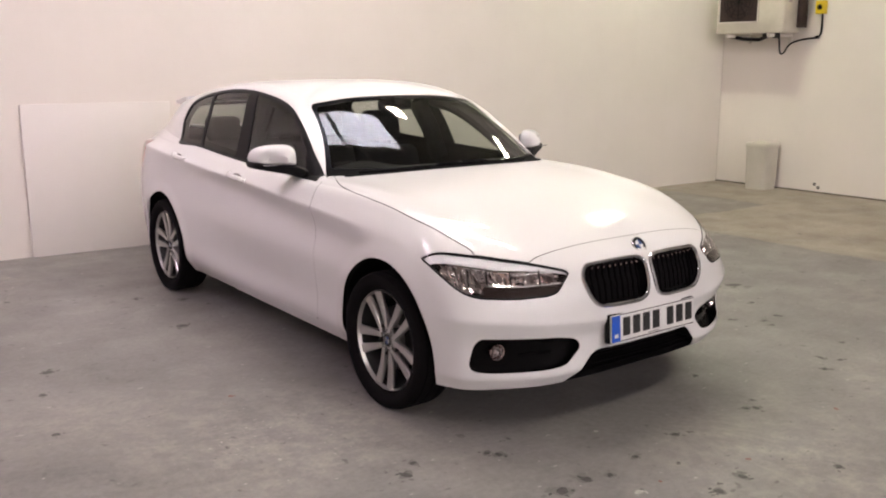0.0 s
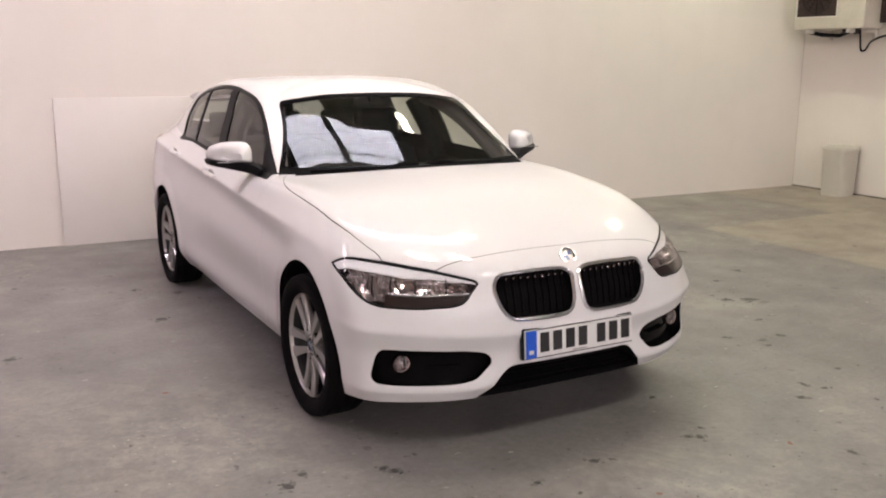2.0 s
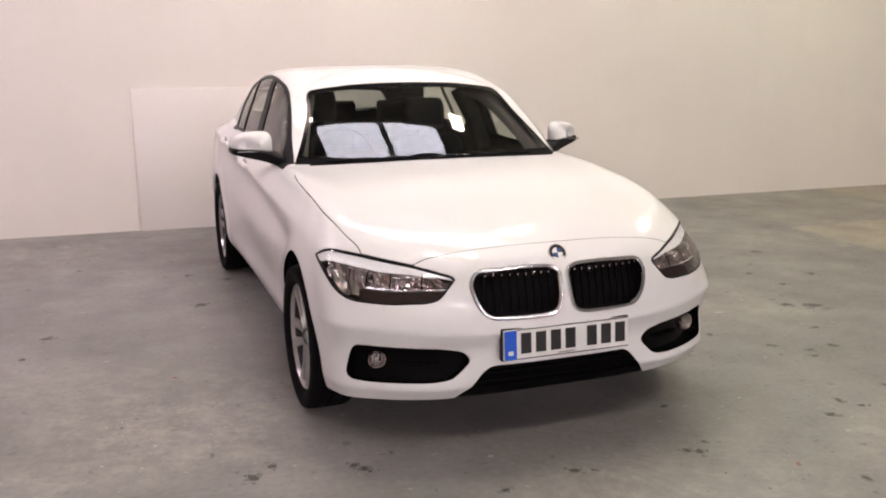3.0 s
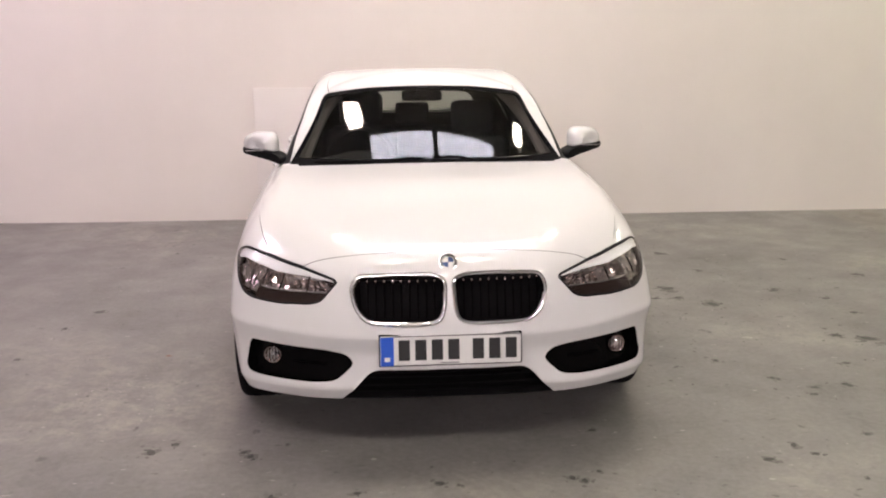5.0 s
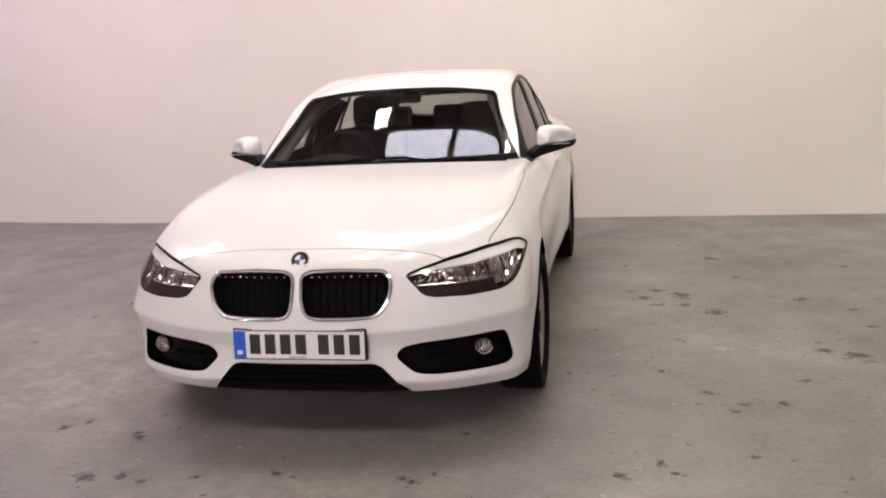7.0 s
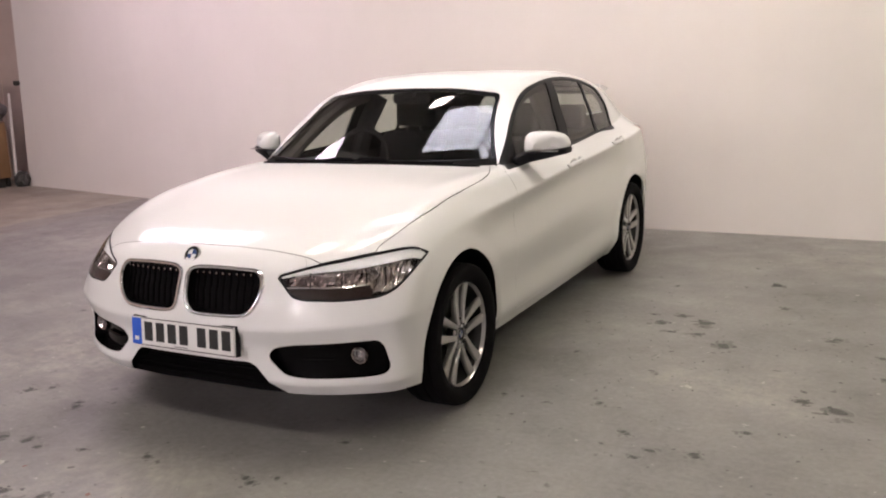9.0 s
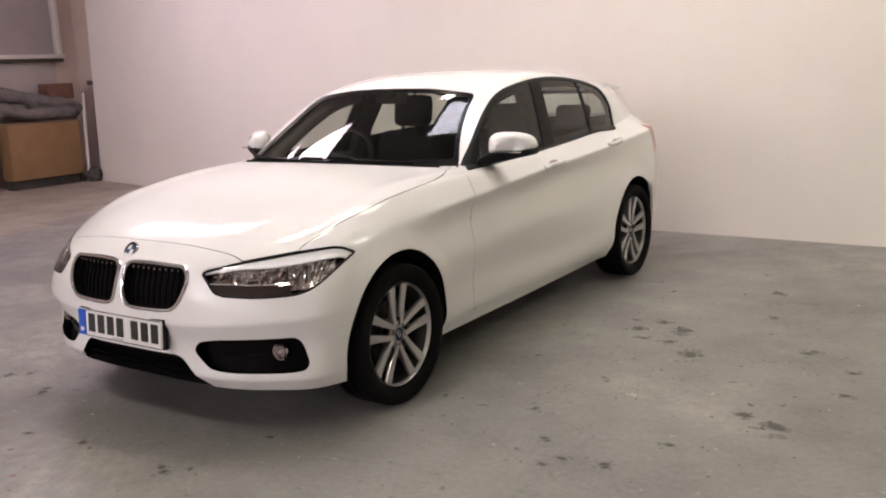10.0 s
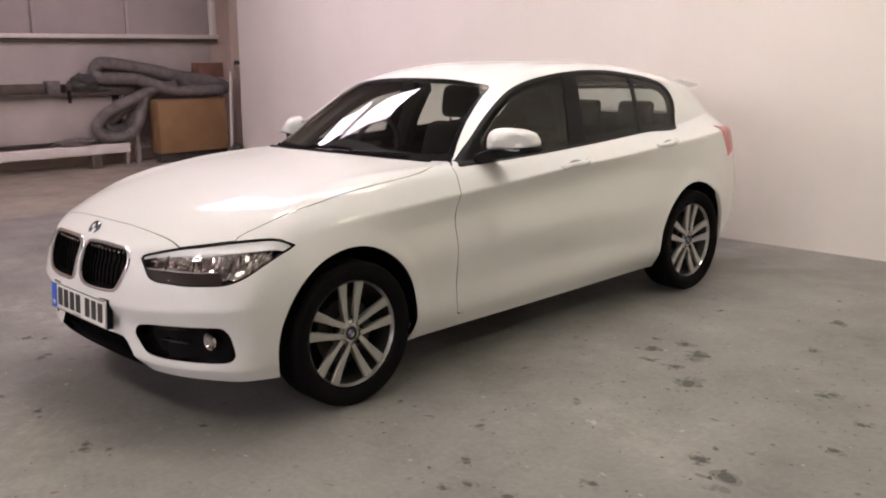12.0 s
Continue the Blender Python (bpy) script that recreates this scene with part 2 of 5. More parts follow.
def tube(bm, points, radius, sides=10, closed=False):
    """A round rod along points; radius may be one number or one for each point."""
    pts = [Vector(p) for p in points]
    n = len(pts)
    rad = radius if isinstance(radius, (list, tuple)) else [radius] * n
    rings, side = [], None
    for i, p in enumerate(pts):
        a = pts[(i - 1) % n] if closed or i else p
        b = pts[(i + 1) % n] if closed or i < n - 1 else p
        d = (b - a).normalized()
        if side is None:
            side = d.orthogonal().normalized()
        side = (side - d * side.dot(d)).normalized()
        up = d.cross(side)
        rings.append([bm.verts.new(p + rad[i] * (math.cos(k) * side + math.sin(k) * up))
                      for k in (2 * math.pi * j / sides for j in range(sides))])
    for i in range(n if closed else n - 1):
        r, q = rings[i], rings[(i + 1) % n]
        for j in range(sides):
            bm.faces.new((r[j], r[(j + 1) % sides], q[(j + 1) % sides], q[j]))
    if not closed:
        bm.faces.new(rings[0][::-1]), bm.faces.new(rings[-1])
    return bm


def lathe(bm, profile, sides=48, closed=False):
    """Turn a profile of (x, r) round the x axis."""
    rings = [[bm.verts.new((x, r * math.cos(a), r * math.sin(a))) for a in (2 * math.pi * j / sides for j in range(sides))] for x, r in profile]
    k = len(rings)
    for i in range(k if closed else k - 1):
        p, q = rings[i], rings[(i + 1) % k]
        for j in range(sides):
            bm.faces.new((p[j], p[(j + 1) % sides], q[(j + 1) % sides], q[j]))
    return bm


def smooth_line(knots, n, closed=False):
    """A smooth line of n points through knots of any dimension."""
    P = np.array(knots, float)
    if closed:
        P = np.vstack([P[-2:], P, P[:3]])
    d = np.maximum(np.linalg.norm(np.diff(P, axis=0), axis=1), 1e-6) ** 0.5
    t = np.concatenate([[0], np.cumsum(d)])
    m = np.gradient(P, t, axis=0)
    lo, hi = (t[2], t[-3]) if closed else (t[0], t[-1])
    s = np.linspace(lo, hi, n, endpoint=not closed)
    i = np.clip(np.searchsorted(t, s, side="right") - 1, 0, len(t) - 2)
    h = (t[i + 1] - t[i])[:, None]
    u = ((s - t[i]) / (t[i + 1] - t[i]))[:, None]
    return ((2 * u**3 - 3 * u**2 + 1) * P[i] + (u**3 - 2 * u**2 + u) * h * m[i]
            + (-2 * u**3 + 3 * u**2) * P[i + 1] + (u**3 - u**2) * h * m[i + 1])


def rounded(corners, radius, steps=5):
    """A closed outline with its corners rounded; a corner may carry its own radius as a third number."""
    out, n = [], len(corners)
    for i, c in enumerate(corners):
        r = c[2] if len(c) > 2 else radius
        p, a, b = (Vector(q[:2]) for q in (c, corners[i - 1], corners[(i + 1) % n]))
        da, db = a - p, b - p
        k = min(r, da.length * 0.49, db.length * 0.49)
        s, e = p + da.normalized() * k, p + db.normalized() * k
        for j in range(steps + 1):
            u = j / steps
            out.append(((1 - u) ** 2 * s + 2 * u * (1 - u) * p + u * u * e)[:])
    return np.array(out)


def inside(outline, q):
    """Signed distance of the points q to a closed 2D outline, below zero inside."""
    A, B = outline, np.roll(outline, -1, axis=0)
    best, odd = np.full(len(q), 1e9), np.zeros(len(q), bool)
    for a, b in zip(A, B):
        d = b - a
        w = q - a
        k = np.clip((w @ d) / max(d @ d, 1e-12), 0, 1)
        best = np.minimum(best, ((w - k[:, None] * d) ** 2).sum(1))
        cross = ((a[1] > q[:, 1]) != (b[1] > q[:, 1]))
        if abs(d[1]) > 1e-12:
            odd ^= cross & (q[:, 0] < d[0] * (q[:, 1] - a[1]) / d[1] + a[0])
    return np.where(odd, -1, 1) * np.sqrt(best)


class Skin:
    """Points, normals and polygons of a piece of sheet, which can be split along lines."""

    def __init__(self, pos, nrm, polys):
        self.pos, self.nrm, self.polys = pos, nrm, polys

    def split(self, f):
        """(inside, outside) of the line where f, a function of the points, is zero."""
        val = f(self.pos)
        pos, nrm, seen = list(self.pos), list(self.nrm), {}
        base_p, base_n = self.pos, self.nrm
        neg, plus = [], []

        def crossing(a, b):
            key = (a, b) if a < b else (b, a)
            if key not in seen:
                k = val[a] / (val[a] - val[b])
                seen[key] = len(pos)
                pos.append(base_p[a] + k * (base_p[b] - base_p[a]))
                n = base_n[a] + k * (base_n[b] - base_n[a])
                nrm.append(n / max(np.linalg.norm(n), 1e-9))
            return seen[key]

        low = val < 0
        for p in self.polys:
            k = sum(bool(low[i]) for i in p)
            if k == len(p):
                neg.append(p)
            elif k == 0:
                plus.append(p)
            else:
                q, r = [], []
                for i, a in enumerate(p):
                    b = p[(i + 1) % len(p)]
                    (q if low[a] else r).append(a)
                    if low[a] != low[b]:
                        c = crossing(a, b)
                        q.append(c), r.append(c)
                neg.append(q), plus.append(r)
        pos, nrm = np.array(pos), np.array(nrm)
        return Skin(pos, nrm, neg).tidy(), Skin(pos, nrm, plus).tidy()

    def tidy(self):
        used = sorted({i for p in self.polys for i in p})
        to = {i: k for k, i in enumerate(used)}
        if not used:
            return Skin(np.zeros((0, 3)), np.zeros((0, 3)), [])
        return Skin(self.pos[used], self.nrm[used], [[to[i] for i in p] for p in self.polys])

    def take(self, f, gap=0.0):
        """The part inside f, and the rest, with a joint of that width between them."""
        a, b = self.split(lambda p: f(p) + gap / 2)
        if gap:
            _, b = b.split(lambda p: f(p) - gap / 2)
        return a, b

    def mirrored(self):
        m = np.array([-1, 1, 1])
        return Skin(self.pos * m, self.nrm * m, [p[::-1] for p in self.polys])

    def plus(self, other):
        """Join two pieces, welding them along the middle plane."""
        n = len(self.pos)
        mid = {tuple(np.round(p[1:], 5)): i for i, p in enumerate(self.pos) if abs(p[0]) < 1e-6}
        to = [mid.get(tuple(np.round(p[1:], 5)), n + i) if abs(p[0]) < 1e-6 else n + i for i, p in enumerate(other.pos)]
        return Skin(np.vstack([self.pos, other.pos]), np.vstack([self.nrm, other.nrm]), self.polys + [[to[i] for i in p] for p in other.polys]).tidy()

    def both(self):
        return self.plus(self.mirrored())

    def sunk(self, depth):
        return Skin(self.pos - self.nrm * depth, self.nrm, self.polys)

    def mesh(self, name, mat, flange=0.012):
        """A mesh with its open edges turned inwards by flange."""
        verts, nrm, faces = list(self.pos), list(self.nrm), list(self.polys)
        if flange:
            count = {}
            for p in self.polys:
                for i, a in enumerate(p):
                    count[(a, p[(i + 1) % len(p)])] = 1
            deep = {}
            for a, b in list(count):
                if (b, a) not in count:
                    for i in (a, b):
                        if i not in deep:
                            deep[i] = len(verts)
                            verts.append(self.pos[i] - flange * self.nrm[i])
                            nrm.append(self.nrm[i])
                    faces.append([b, a, deep[a], deep[b]])
        return mesh_of(name, verts, faces, mat, nrm)

# ---- the car's outer skin: feature lines from the nose round the side to the tail, bottom to roof ----
LINES = [
    # lower lip and sill
    [(0, .12, .222), (.25, .125, .221), (.482, .15, .22), (.672, .228, .219), (.803, .338, .215), (.832, .535, .205), (.8, .82, .19), (.8, 1.2, .19), (.8, 1.6, .19),
     (.8, 2.2, .19), (.8, 2.9, .195), (.8, 3.51, .2), (.79, 3.95, .22), (.68, 4.2, .25), (.4, 4.28, .25), (0, 4.3, .25)],
    [(0, .068, .29), (.25, .074, .285), (.485, .108, .272), (.692, .2, .27), (.824, .315, .27), (.848, .52, .27), (.852, .82, .27), (.842, 1.2, .27), (.836, 1.6, .27),
     (.835, 2.2, .27), (.858, 2.9, .28), (.852, 3.51, .28), (.83, 3.95, .3), (.72, 4.23, .34), (.4, 4.32, .34), (0, 4.34, .34)],
    [(0, .06, .41), (.25, .07, .41), (.487, .119, .4), (.694, .217, .4), (.83, .333, .405), (.868, .52, .41), (.876, .82, .41), (.853, 1.2, .41), (.843, 1.6, .41),
     (.838, 2.2, .41), (.869, 2.9, .43), (.876, 3.51, .43), (.85, 3.95, .45), (.745, 4.24, .48), (.4, 4.35, .48), (0, 4.365, .48)],
    [(0, .026, .495), (.25, .037, .492), (.498, .086, .498), (.708, .187, .511), (.847, .312, .52), (.877, .53, .53), (.882, .82, .55), (.867, 1.2, .565), (.866, 1.6, .575),
     (.868, 2.2, .595), (.872, 2.9, .6), (.884, 3.51, .6), (.86, 3.95, .61), (.755, 4.23, .62), (.4, 4.34, .62), (0, 4.355, .62)],
    [(0, .055, .65), (.25, .065, .65), (.48, .12, .645), (.69, .235, .655), (.832, .4, .665), (.864, .57, .68), (.873, .82, .69), (.851, 1.2, .715), (.842, 1.6, .745),
     (.838, 2.2, .782), (.842, 2.9, .81), (.864, 3.51, .8), (.85, 3.95, .79), (.75, 4.2, .77), (.4, 4.31, .77), (0, 4.33, .77)],
    # nose top and shoulder crease
    [(0, .115, .75), (.25, .125, .748), (.46, .175, .744), (.67, .325, .752), (.8, .49, .768), (.838, .66, .782), (.854, .87, .798), (.862, 1.2, .816), (.867, 1.6, .84),
     (.866, 2.2, .876), (.862, 2.9, .906), (.855, 3.51, .94), (.82, 3.95, .962), (.725, 4.18, .95), (.4, 4.27, .9), (0, 4.29, .9)],
    [(0, .26, .815), (.25, .27, .814), (.44, .31, .814), (.62, .42, .82), (.75, .58, .845), (.79, .76, .866), (.806, .95, .878), (.818, 1.25, .89), (.828, 1.62, .902),
     (.824, 2.2, .922), (.818, 2.9, .947), (.802, 3.5, .975), (.764, 3.93, .995), (.685, 4.15, .99), (.4, 4.24, .98), (0, 4.26, .978)],
    [(0, .75, .922), (.25, .755, .921), (.44, .775, .919), (.6, .83, .92), (.7, .92, .93), (.74, 1.05, .936), (.76, 1.18, .938), (.774, 1.38, .94), (.787, 1.66, .944),
     (.787, 2.2, .954), (.78, 2.9, .977), (.763, 3.49, 1.002), (.724, 3.9, 1.026), (.645, 4.12, 1.03), (.4, 4.2, 1.03), (0, 4.22, 1.03)],
    # foot of the windscreen and waistline
    [(0, 1.36, .985), (.25, 1.384, .983), (.46, 1.433, .977), (.62, 1.495, .971), (.702, 1.553, .968), (.738, 1.59, .966), (.752, 1.65, .966), (.76, 1.75, .966), (.764, 1.88, .968),
     (.764, 2.2, .974), (.757, 2.9, .995), (.735, 3.47, 1.018), (.69, 3.85, 1.055), (.615, 4.07, 1.07), (.4, 4.15, 1.075), (0, 4.17, 1.075)],
    [(0, 1.676, 1.175), (.25, 1.7, 1.173), (.44, 1.739, 1.167), (.565, 1.777, 1.161), (.63, 1.808, 1.157), (.668, 1.83, 1.157), (.687, 1.88, 1.158), (.692, 1.97, 1.16), (.695, 2.08, 1.162),
     (.697, 2.3, 1.168), (.691, 2.9, 1.18), (.666, 3.4, 1.182), (.622, 3.8, 1.18), (.545, 4.03, 1.18), (.37, 4.1, 1.18), (0, 4.12, 1.18)],
    # windscreen header and roof rail
    [(0, 1.99, 1.343), (.23, 2.003, 1.341), (.41, 2.023, 1.332), (.51, 2.041, 1.319), (.56, 2.06, 1.308), (.582, 2.1, 1.315), (.589, 2.16, 1.328), (.592, 2.25, 1.345), (.592, 2.36, 1.362),
     (.591, 2.58, 1.378), (.582, 2.95, 1.376), (.563, 3.35, 1.343), (.533, 3.68, 1.3), (.475, 3.95, 1.266), (.33, 4.05, 1.256), (0, 4.07, 1.256)],
    [(0, 2.2, 1.4), (.15, 2.205, 1.398), (.26, 2.22, 1.394), (.31, 2.25, 1.392), (.33, 2.29, 1.394), (.338, 2.33, 1.398), (.342, 2.38, 1.403), (.346, 2.45, 1.408), (.35, 2.55, 1.412),
     (.35, 2.72, 1.414), (.345, 3, 1.407), (.33, 3.3, 1.386), (.31, 3.6, 1.348), (.27, 3.8, 1.316), (.18, 3.88, 1.304), (0, 3.9, 1.3)],
    [(0, 2.4, 1.423), (0, 2.41, 1.423), (0, 2.425, 1.423), (0, 2.45, 1.424), (0, 2.48, 1.424), (0, 2.5, 1.424), (0, 2.52, 1.424), (0, 2.57, 1.424), (0, 2.64, 1.423),
     (0, 2.75, 1.421), (0, 2.95, 1.414), (0, 3.15, 1.402), (0, 3.3, 1.389), (0, 3.4, 1.38), (0, 3.46, 1.373), (0, 3.5, 1.367)],
]


def blend(P, knots, at, breaks=()):
    """Smooth interpolation along the first axis of P, with a break in slope at some knots."""
    t = np.asarray(knots, float)
    m = np.gradient(P, t, axis=0)
    left, right = m.copy(), m.copy()
    for b in breaks:
        left[b] = (P[b] - P[b - 1]) / (t[b] - t[b - 1])
        right[b] = (P[b + 1] - P[b]) / (t[b + 1] - t[b])
    i = np.clip(np.searchsorted(t, at, side="right") - 1, 0, len(t) - 2)
    shape = (-1,) + (1,) * (P.ndim - 1)
    h = (t[i + 1] - t[i]).reshape(shape)
    u = (at - t[i]).reshape(shape) / h
    return ((2 * u**3 - 3 * u**2 + 1) * P[i] + (u**3 - 2 * u**2 + u) * h * right[i]
            + (-2 * u**3 + 3 * u**2) * P[i + 1] + (u**3 - u**2) * h * left[i + 1])


def samples(knots, steps):
    """Even steps of about the given length between the knots, which stay."""
    out = []
    for a, b, s in zip(knots, knots[1:], steps):
        k = max(2, round((b - a) / s))
        out += [a + (b - a) * j / k for j in range(k)]
    return np.array(out + [knots[-1]])


AXLES, AXLE_Z, ARCH = (0.82, 3.51), 0.315, (0.374, 0.366)


def body_skin(fine=1.0):
    P = np.array(LINES)
    mirror = P[:, 1:2] * [-1, 1, 1], P[:, -2:-1] * [-1, 1, 1]
    Q = np.concatenate([mirror[0], P, mirror[1]], axis=1)
    du = np.linalg.norm(np.diff(Q[:9], axis=1), axis=2).mean(0)
    tu = np.concatenate([[0], np.cumsum(du)])
    su = samples(tu[1:-1], [0.013 * fine] * 6 + [0.02 * fine] * 7 + [0.025 * fine] * 2)
    G = blend(np.swapaxes(Q, 0, 1), tu, su)
    dv = np.linalg.norm(np.diff(P[:, :13], axis=0), axis=2).mean(1)
    tv = np.concatenate([[0], np.cumsum(dv)])
    sv = samples(tv, [0.014 * fine] * 8 + [0.02 * fine] * 4)
    G = np.swapaxes(G, 0, 1)
    # the shoulder crease fades in behind the front wheel and out before the tail; two bumper creases fade out at the wheel
    y = G[5, :, 1]
    side = np.clip((y - 0.85) / 0.35, 0, 1) * np.clip((4.1 - y) / 0.3, 0, 1)
    nose = np.clip((0.62 - G[3, :, 1]) / 0.25, 0, 1)
    side, nose = ((k * k * (3 - 2 * k))[None, :, None] for k in (side, nose))
    G = (1 - side - nose) * blend(G, tv, sv, (8,)) + side * blend(G, tv, sv, (5, 8)) + nose * (0.85 * blend(G, tv, sv, (1, 3, 8)) + 0.15 * blend(G, tv, sv, (1, 8)))
    # the wings stand out in a soft lip round the wheel arches
    for axle, r in zip(AXLES, ARCH):
        k = np.clip(1 - (np.hypot(G[..., 1] - axle, G[..., 2] - AXLE_Z) - r) / 0.085, 0, 1) * np.clip((G[..., 0] - 0.6) / 0.15, 0, 1)
        G[..., 0] += 0.009 * k * k * (3 - 2 * k)
    G[:, 0, 0] = G[:, -1, 0] = G[-1, :, 0] = 0
    nv, nu, _ = G.shape
    n = np.zeros_like(G)
    a, b, c, d = G[:-1, :-1], G[:-1, 1:], G[1:, 1:], G[1:, :-1]
    fn = np.cross(c - a, d - b)
    for sl in ((slice(0, -1), slice(0, -1)), (slice(0, -1), slice(1, None)), (slice(1, None), slice(1, None)), (slice(1, None), slice(0, -1))):
        n[sl] += fn
    n[:, (0, -1), 0] = 0
    n[-1] = (0, 0, 1)
    n /= np.maximum(np.linalg.norm(n, axis=2, keepdims=True), 1e-12)
    polys = [[i * nu + j, i * nu + j + 1, (i + 1) * nu + j + 1, (i + 1) * nu + j] for i in range(nv - 1) for j in range(nu - 1)]
    return Skin(G.reshape(-1, 3), n.reshape(-1, 3), polys)


def seen_from(kind, outline, near=None):
    """A cutting function from an outline drawn from the side (y, z), the front (x, z), above (x, y) or across the corner (x + y, z)."""
    pick = {"side": lambda p: p[:, 1:], "front": lambda p: p[:, ::2], "above": lambda p: p[:, :2],
            "corner": lambda p: np.stack([p[:, 0] + p[:, 1], p[:, 2]], 1)}[kind]
    lo, hi = outline.min(0) - 0.1, outline.max(0) + 0.1

    def f(p):
        q = pick(p)
        out = np.full(len(p), 0.1)
        m = ((q > lo) & (q < hi)).all(1)
        if near:
            m &= (p[:, 1] > near[0]) & (p[:, 1] < near[1]) & (p[:, 2] > near[2])
        if m.any():
            out[m] = inside(outline, q[m])
        return out
    return f


SIDE_GLASS = smooth_line([(1.548, .947), (1.57, .967), (1.69, 1.054), (1.83, 1.155), (2.028, 1.268), (2.19, 1.318), (2.42, 1.352), (2.65, 1.368), (2.9, 1.366), (3.13, 1.347), (3.4, 1.308), (3.53, 1.265),
                          (3.583, 1.2), (3.565, 1.13), (3.52, 1.06), (3.49, 1.012), (3.15, 1.0), (2.6, .974), (2.2, .958), (1.8, .948), (1.62, .945)], 160, True)
SCREEN = rounded([(-.3, .984), (0, .987, .3), (.4, .979, .2), (.718, .966, .012), (.65, 1.077, .05), (.592, 1.188, .05), (.553, 1.303, .035), (.46, 1.317, .08), (.3, 1.336, .1), (0, 1.344, .3), (-.3, 1.336)], .02)
HEADLAMP = rounded([(.535, .694, .012), (.562, .664, .03), (.593, .622, .02), (.65, .609, .03), (.75, .607, .02), (.80, .604, .02), (.9, .604, .05), (1.04, .606, .05), (1.12, .62, .04), (1.18, .64, .04), (1.31, .697, .05), (1.41, .732, .006),
                    (1.335, .759, .02), (1.275, .766, .03), (1.19, .764, .05), (1.045, .757, .05), (.885, .745, .05), (.774, .736, .05), (.66, .721, .05), (.565, .705, .02)], .03)
FOG = rounded([(.452, .379, .03), (.487, .419, .03), (.583, .433, .03), (.78, .438, .05), (1.03, .442, .03), (1.066, .41, .02), (1.096, .325, .03), (1.06, .302, .03), (.96, .296, .05), (.63, .297, .05), (.535, .308, .03)], .03)
KIDNEY = rounded([(.015, .705, .04), (.055, .721, .03), (.171, .724, .05), (.345, .716, .04), (.37, .672, .04), (.352, .6, .04), (.312, .55, .04), (.232, .545, .05), (.083, .545, .05), (.035, .556, .03), (.02, .604, .03)], .03)
INTAKE = rounded([(-.3, .354), (.3, .354, .05), (.35, .295, .04), (.43, .205, .02), (.43, .1), (-.43, .1)], .03)
HOOD = rounded([(-.3, .192), (0, .188, .2), (.25, .195, .1), (.4, .2, .08), (.515, .216, .03), (.55, .216, .012), (.63, .25, .03), (.712, .335, .01), (.706, .4, .03), (.733, .475, .05), (.757, .58, .06), (.774, .7, .08), (.781, .9, .1),
                (.778, 1.2, .1), (.764, 1.36, .05), (.7, 1.51, .03), (.685, 1.532, .006), (.62, 1.474, .05), (.46, 1.402, .1), (.25, 1.364, .1), (0, 1.352, .1), (-.3, 1.364)], .05)
COWL = np.array([(-.3, 1.28), (.3, 1.3), (.6, 1.43), (.682, 1.528), (.70, 1.6), (-.3, 1.6)])
BUMPER = np.array([(-.3, -.2), (-.3, .9), (.7, .9), (.7, .71), (1.0, .68), (1.3, .69), (1.37, .67), (1.5, .42), (1.5, -.2)])
FRONT_DOOR = rounded([(1.512, .955, .01), (1.452, .74, .1), (1.457, .44, .08), (1.462, .31, .03), (1.475, .255, .02), (2.2, .253, .1), (2.455, .255, .01), (2.462, .4, .05), (2.472, .7, .1), (2.49, 1.05, .01), (1.9, 1.05, .01)], .02)
REAR_DOOR = rounded([(2.4915, 1.05, .01), (2.4735, .7, .1), (2.4635, .4, .05), (2.4565, .255, .01), (2.9, .253, .1), (3.02, .26, .05), (3.1, .38, .06), (3.17, .52, .08), (3.29, .66, .1), (3.42, .78, .08), (3.475, .92, .06), (3.497, 1.04, .01)], .02)
ROOF = rounded([(-.3, 1.8), (.48, 1.8, .02), (.54, 2.1, .1), (.54, 2.5, .2), (.53, 3.0, .2), (.505, 3.4, .2), (.46, 3.75, .05), (.42, 3.86, .02), (-.3, 3.88)], .03)
TAIL_LAMP = rounded([(3.89, 1.0, .01), (4.02, .985, .04), (4.3, .955, .04), (4.34, .85, .04), (4.12, .835, .06), (3.96, .79, .012), (3.925, .88, .04)], .03)
REAR_SCREEN = rounded([(-.3, 1.235), (.47, 1.228, .04), (.57, 1.09, .05), (.3, 1.065, .1), (-.3, 1.062)], .04)
TAILGATE = rounded([(-.3, 1.3), (.5, 1.265, .05), (.64, 1.07, .05), (.66, .98, .03), (.58, .96, .03), (.56, .7, .06), (.5, .655, .04), (-.3, .65)], .03)


def circle(y, z, r):
    return lambda p: np.hypot(p[:, 1] - y, p[:, 2] - z) - r


def line(x0, y0, x1, y1):
    """Below zero to the left of the line through two points of the side view."""
    d = math.hypot(x1 - x0, y1 - y0)
    return lambda p: ((p[:, 1] - x0) * (y1 - y0) - (p[:, 2] - y0) * (x1 - x0)) / d


def tray(piece, name, mat, depth, lip=0.0):
    """A piece of skin sunk in by depth, with a wall standing up all round it."""
    sunk = piece.sunk(depth)
    m = {(a, p[(i + 1) % len(p)]) for p in piece.polys for i, a in enumerate(p)}
    verts, faces, up = list(sunk.pos), list(sunk.polys), {}
    for a, b in sorted(m):
        if (b, a) not in m and (abs(piece.pos[a][0]) > 1e-6 or abs(piece.pos[b][0]) > 1e-6):
            for i in (a, b):
                if i not in up:
                    up[i] = len(verts)
                    verts.append(piece.pos[i] - lip * piece.nrm[i])
            faces.append([a, b, up[b], up[a]])
    me = mesh_of(name, verts, faces, mat)
    me.set_sharp_from_angle(angle=radians(40))
    return me


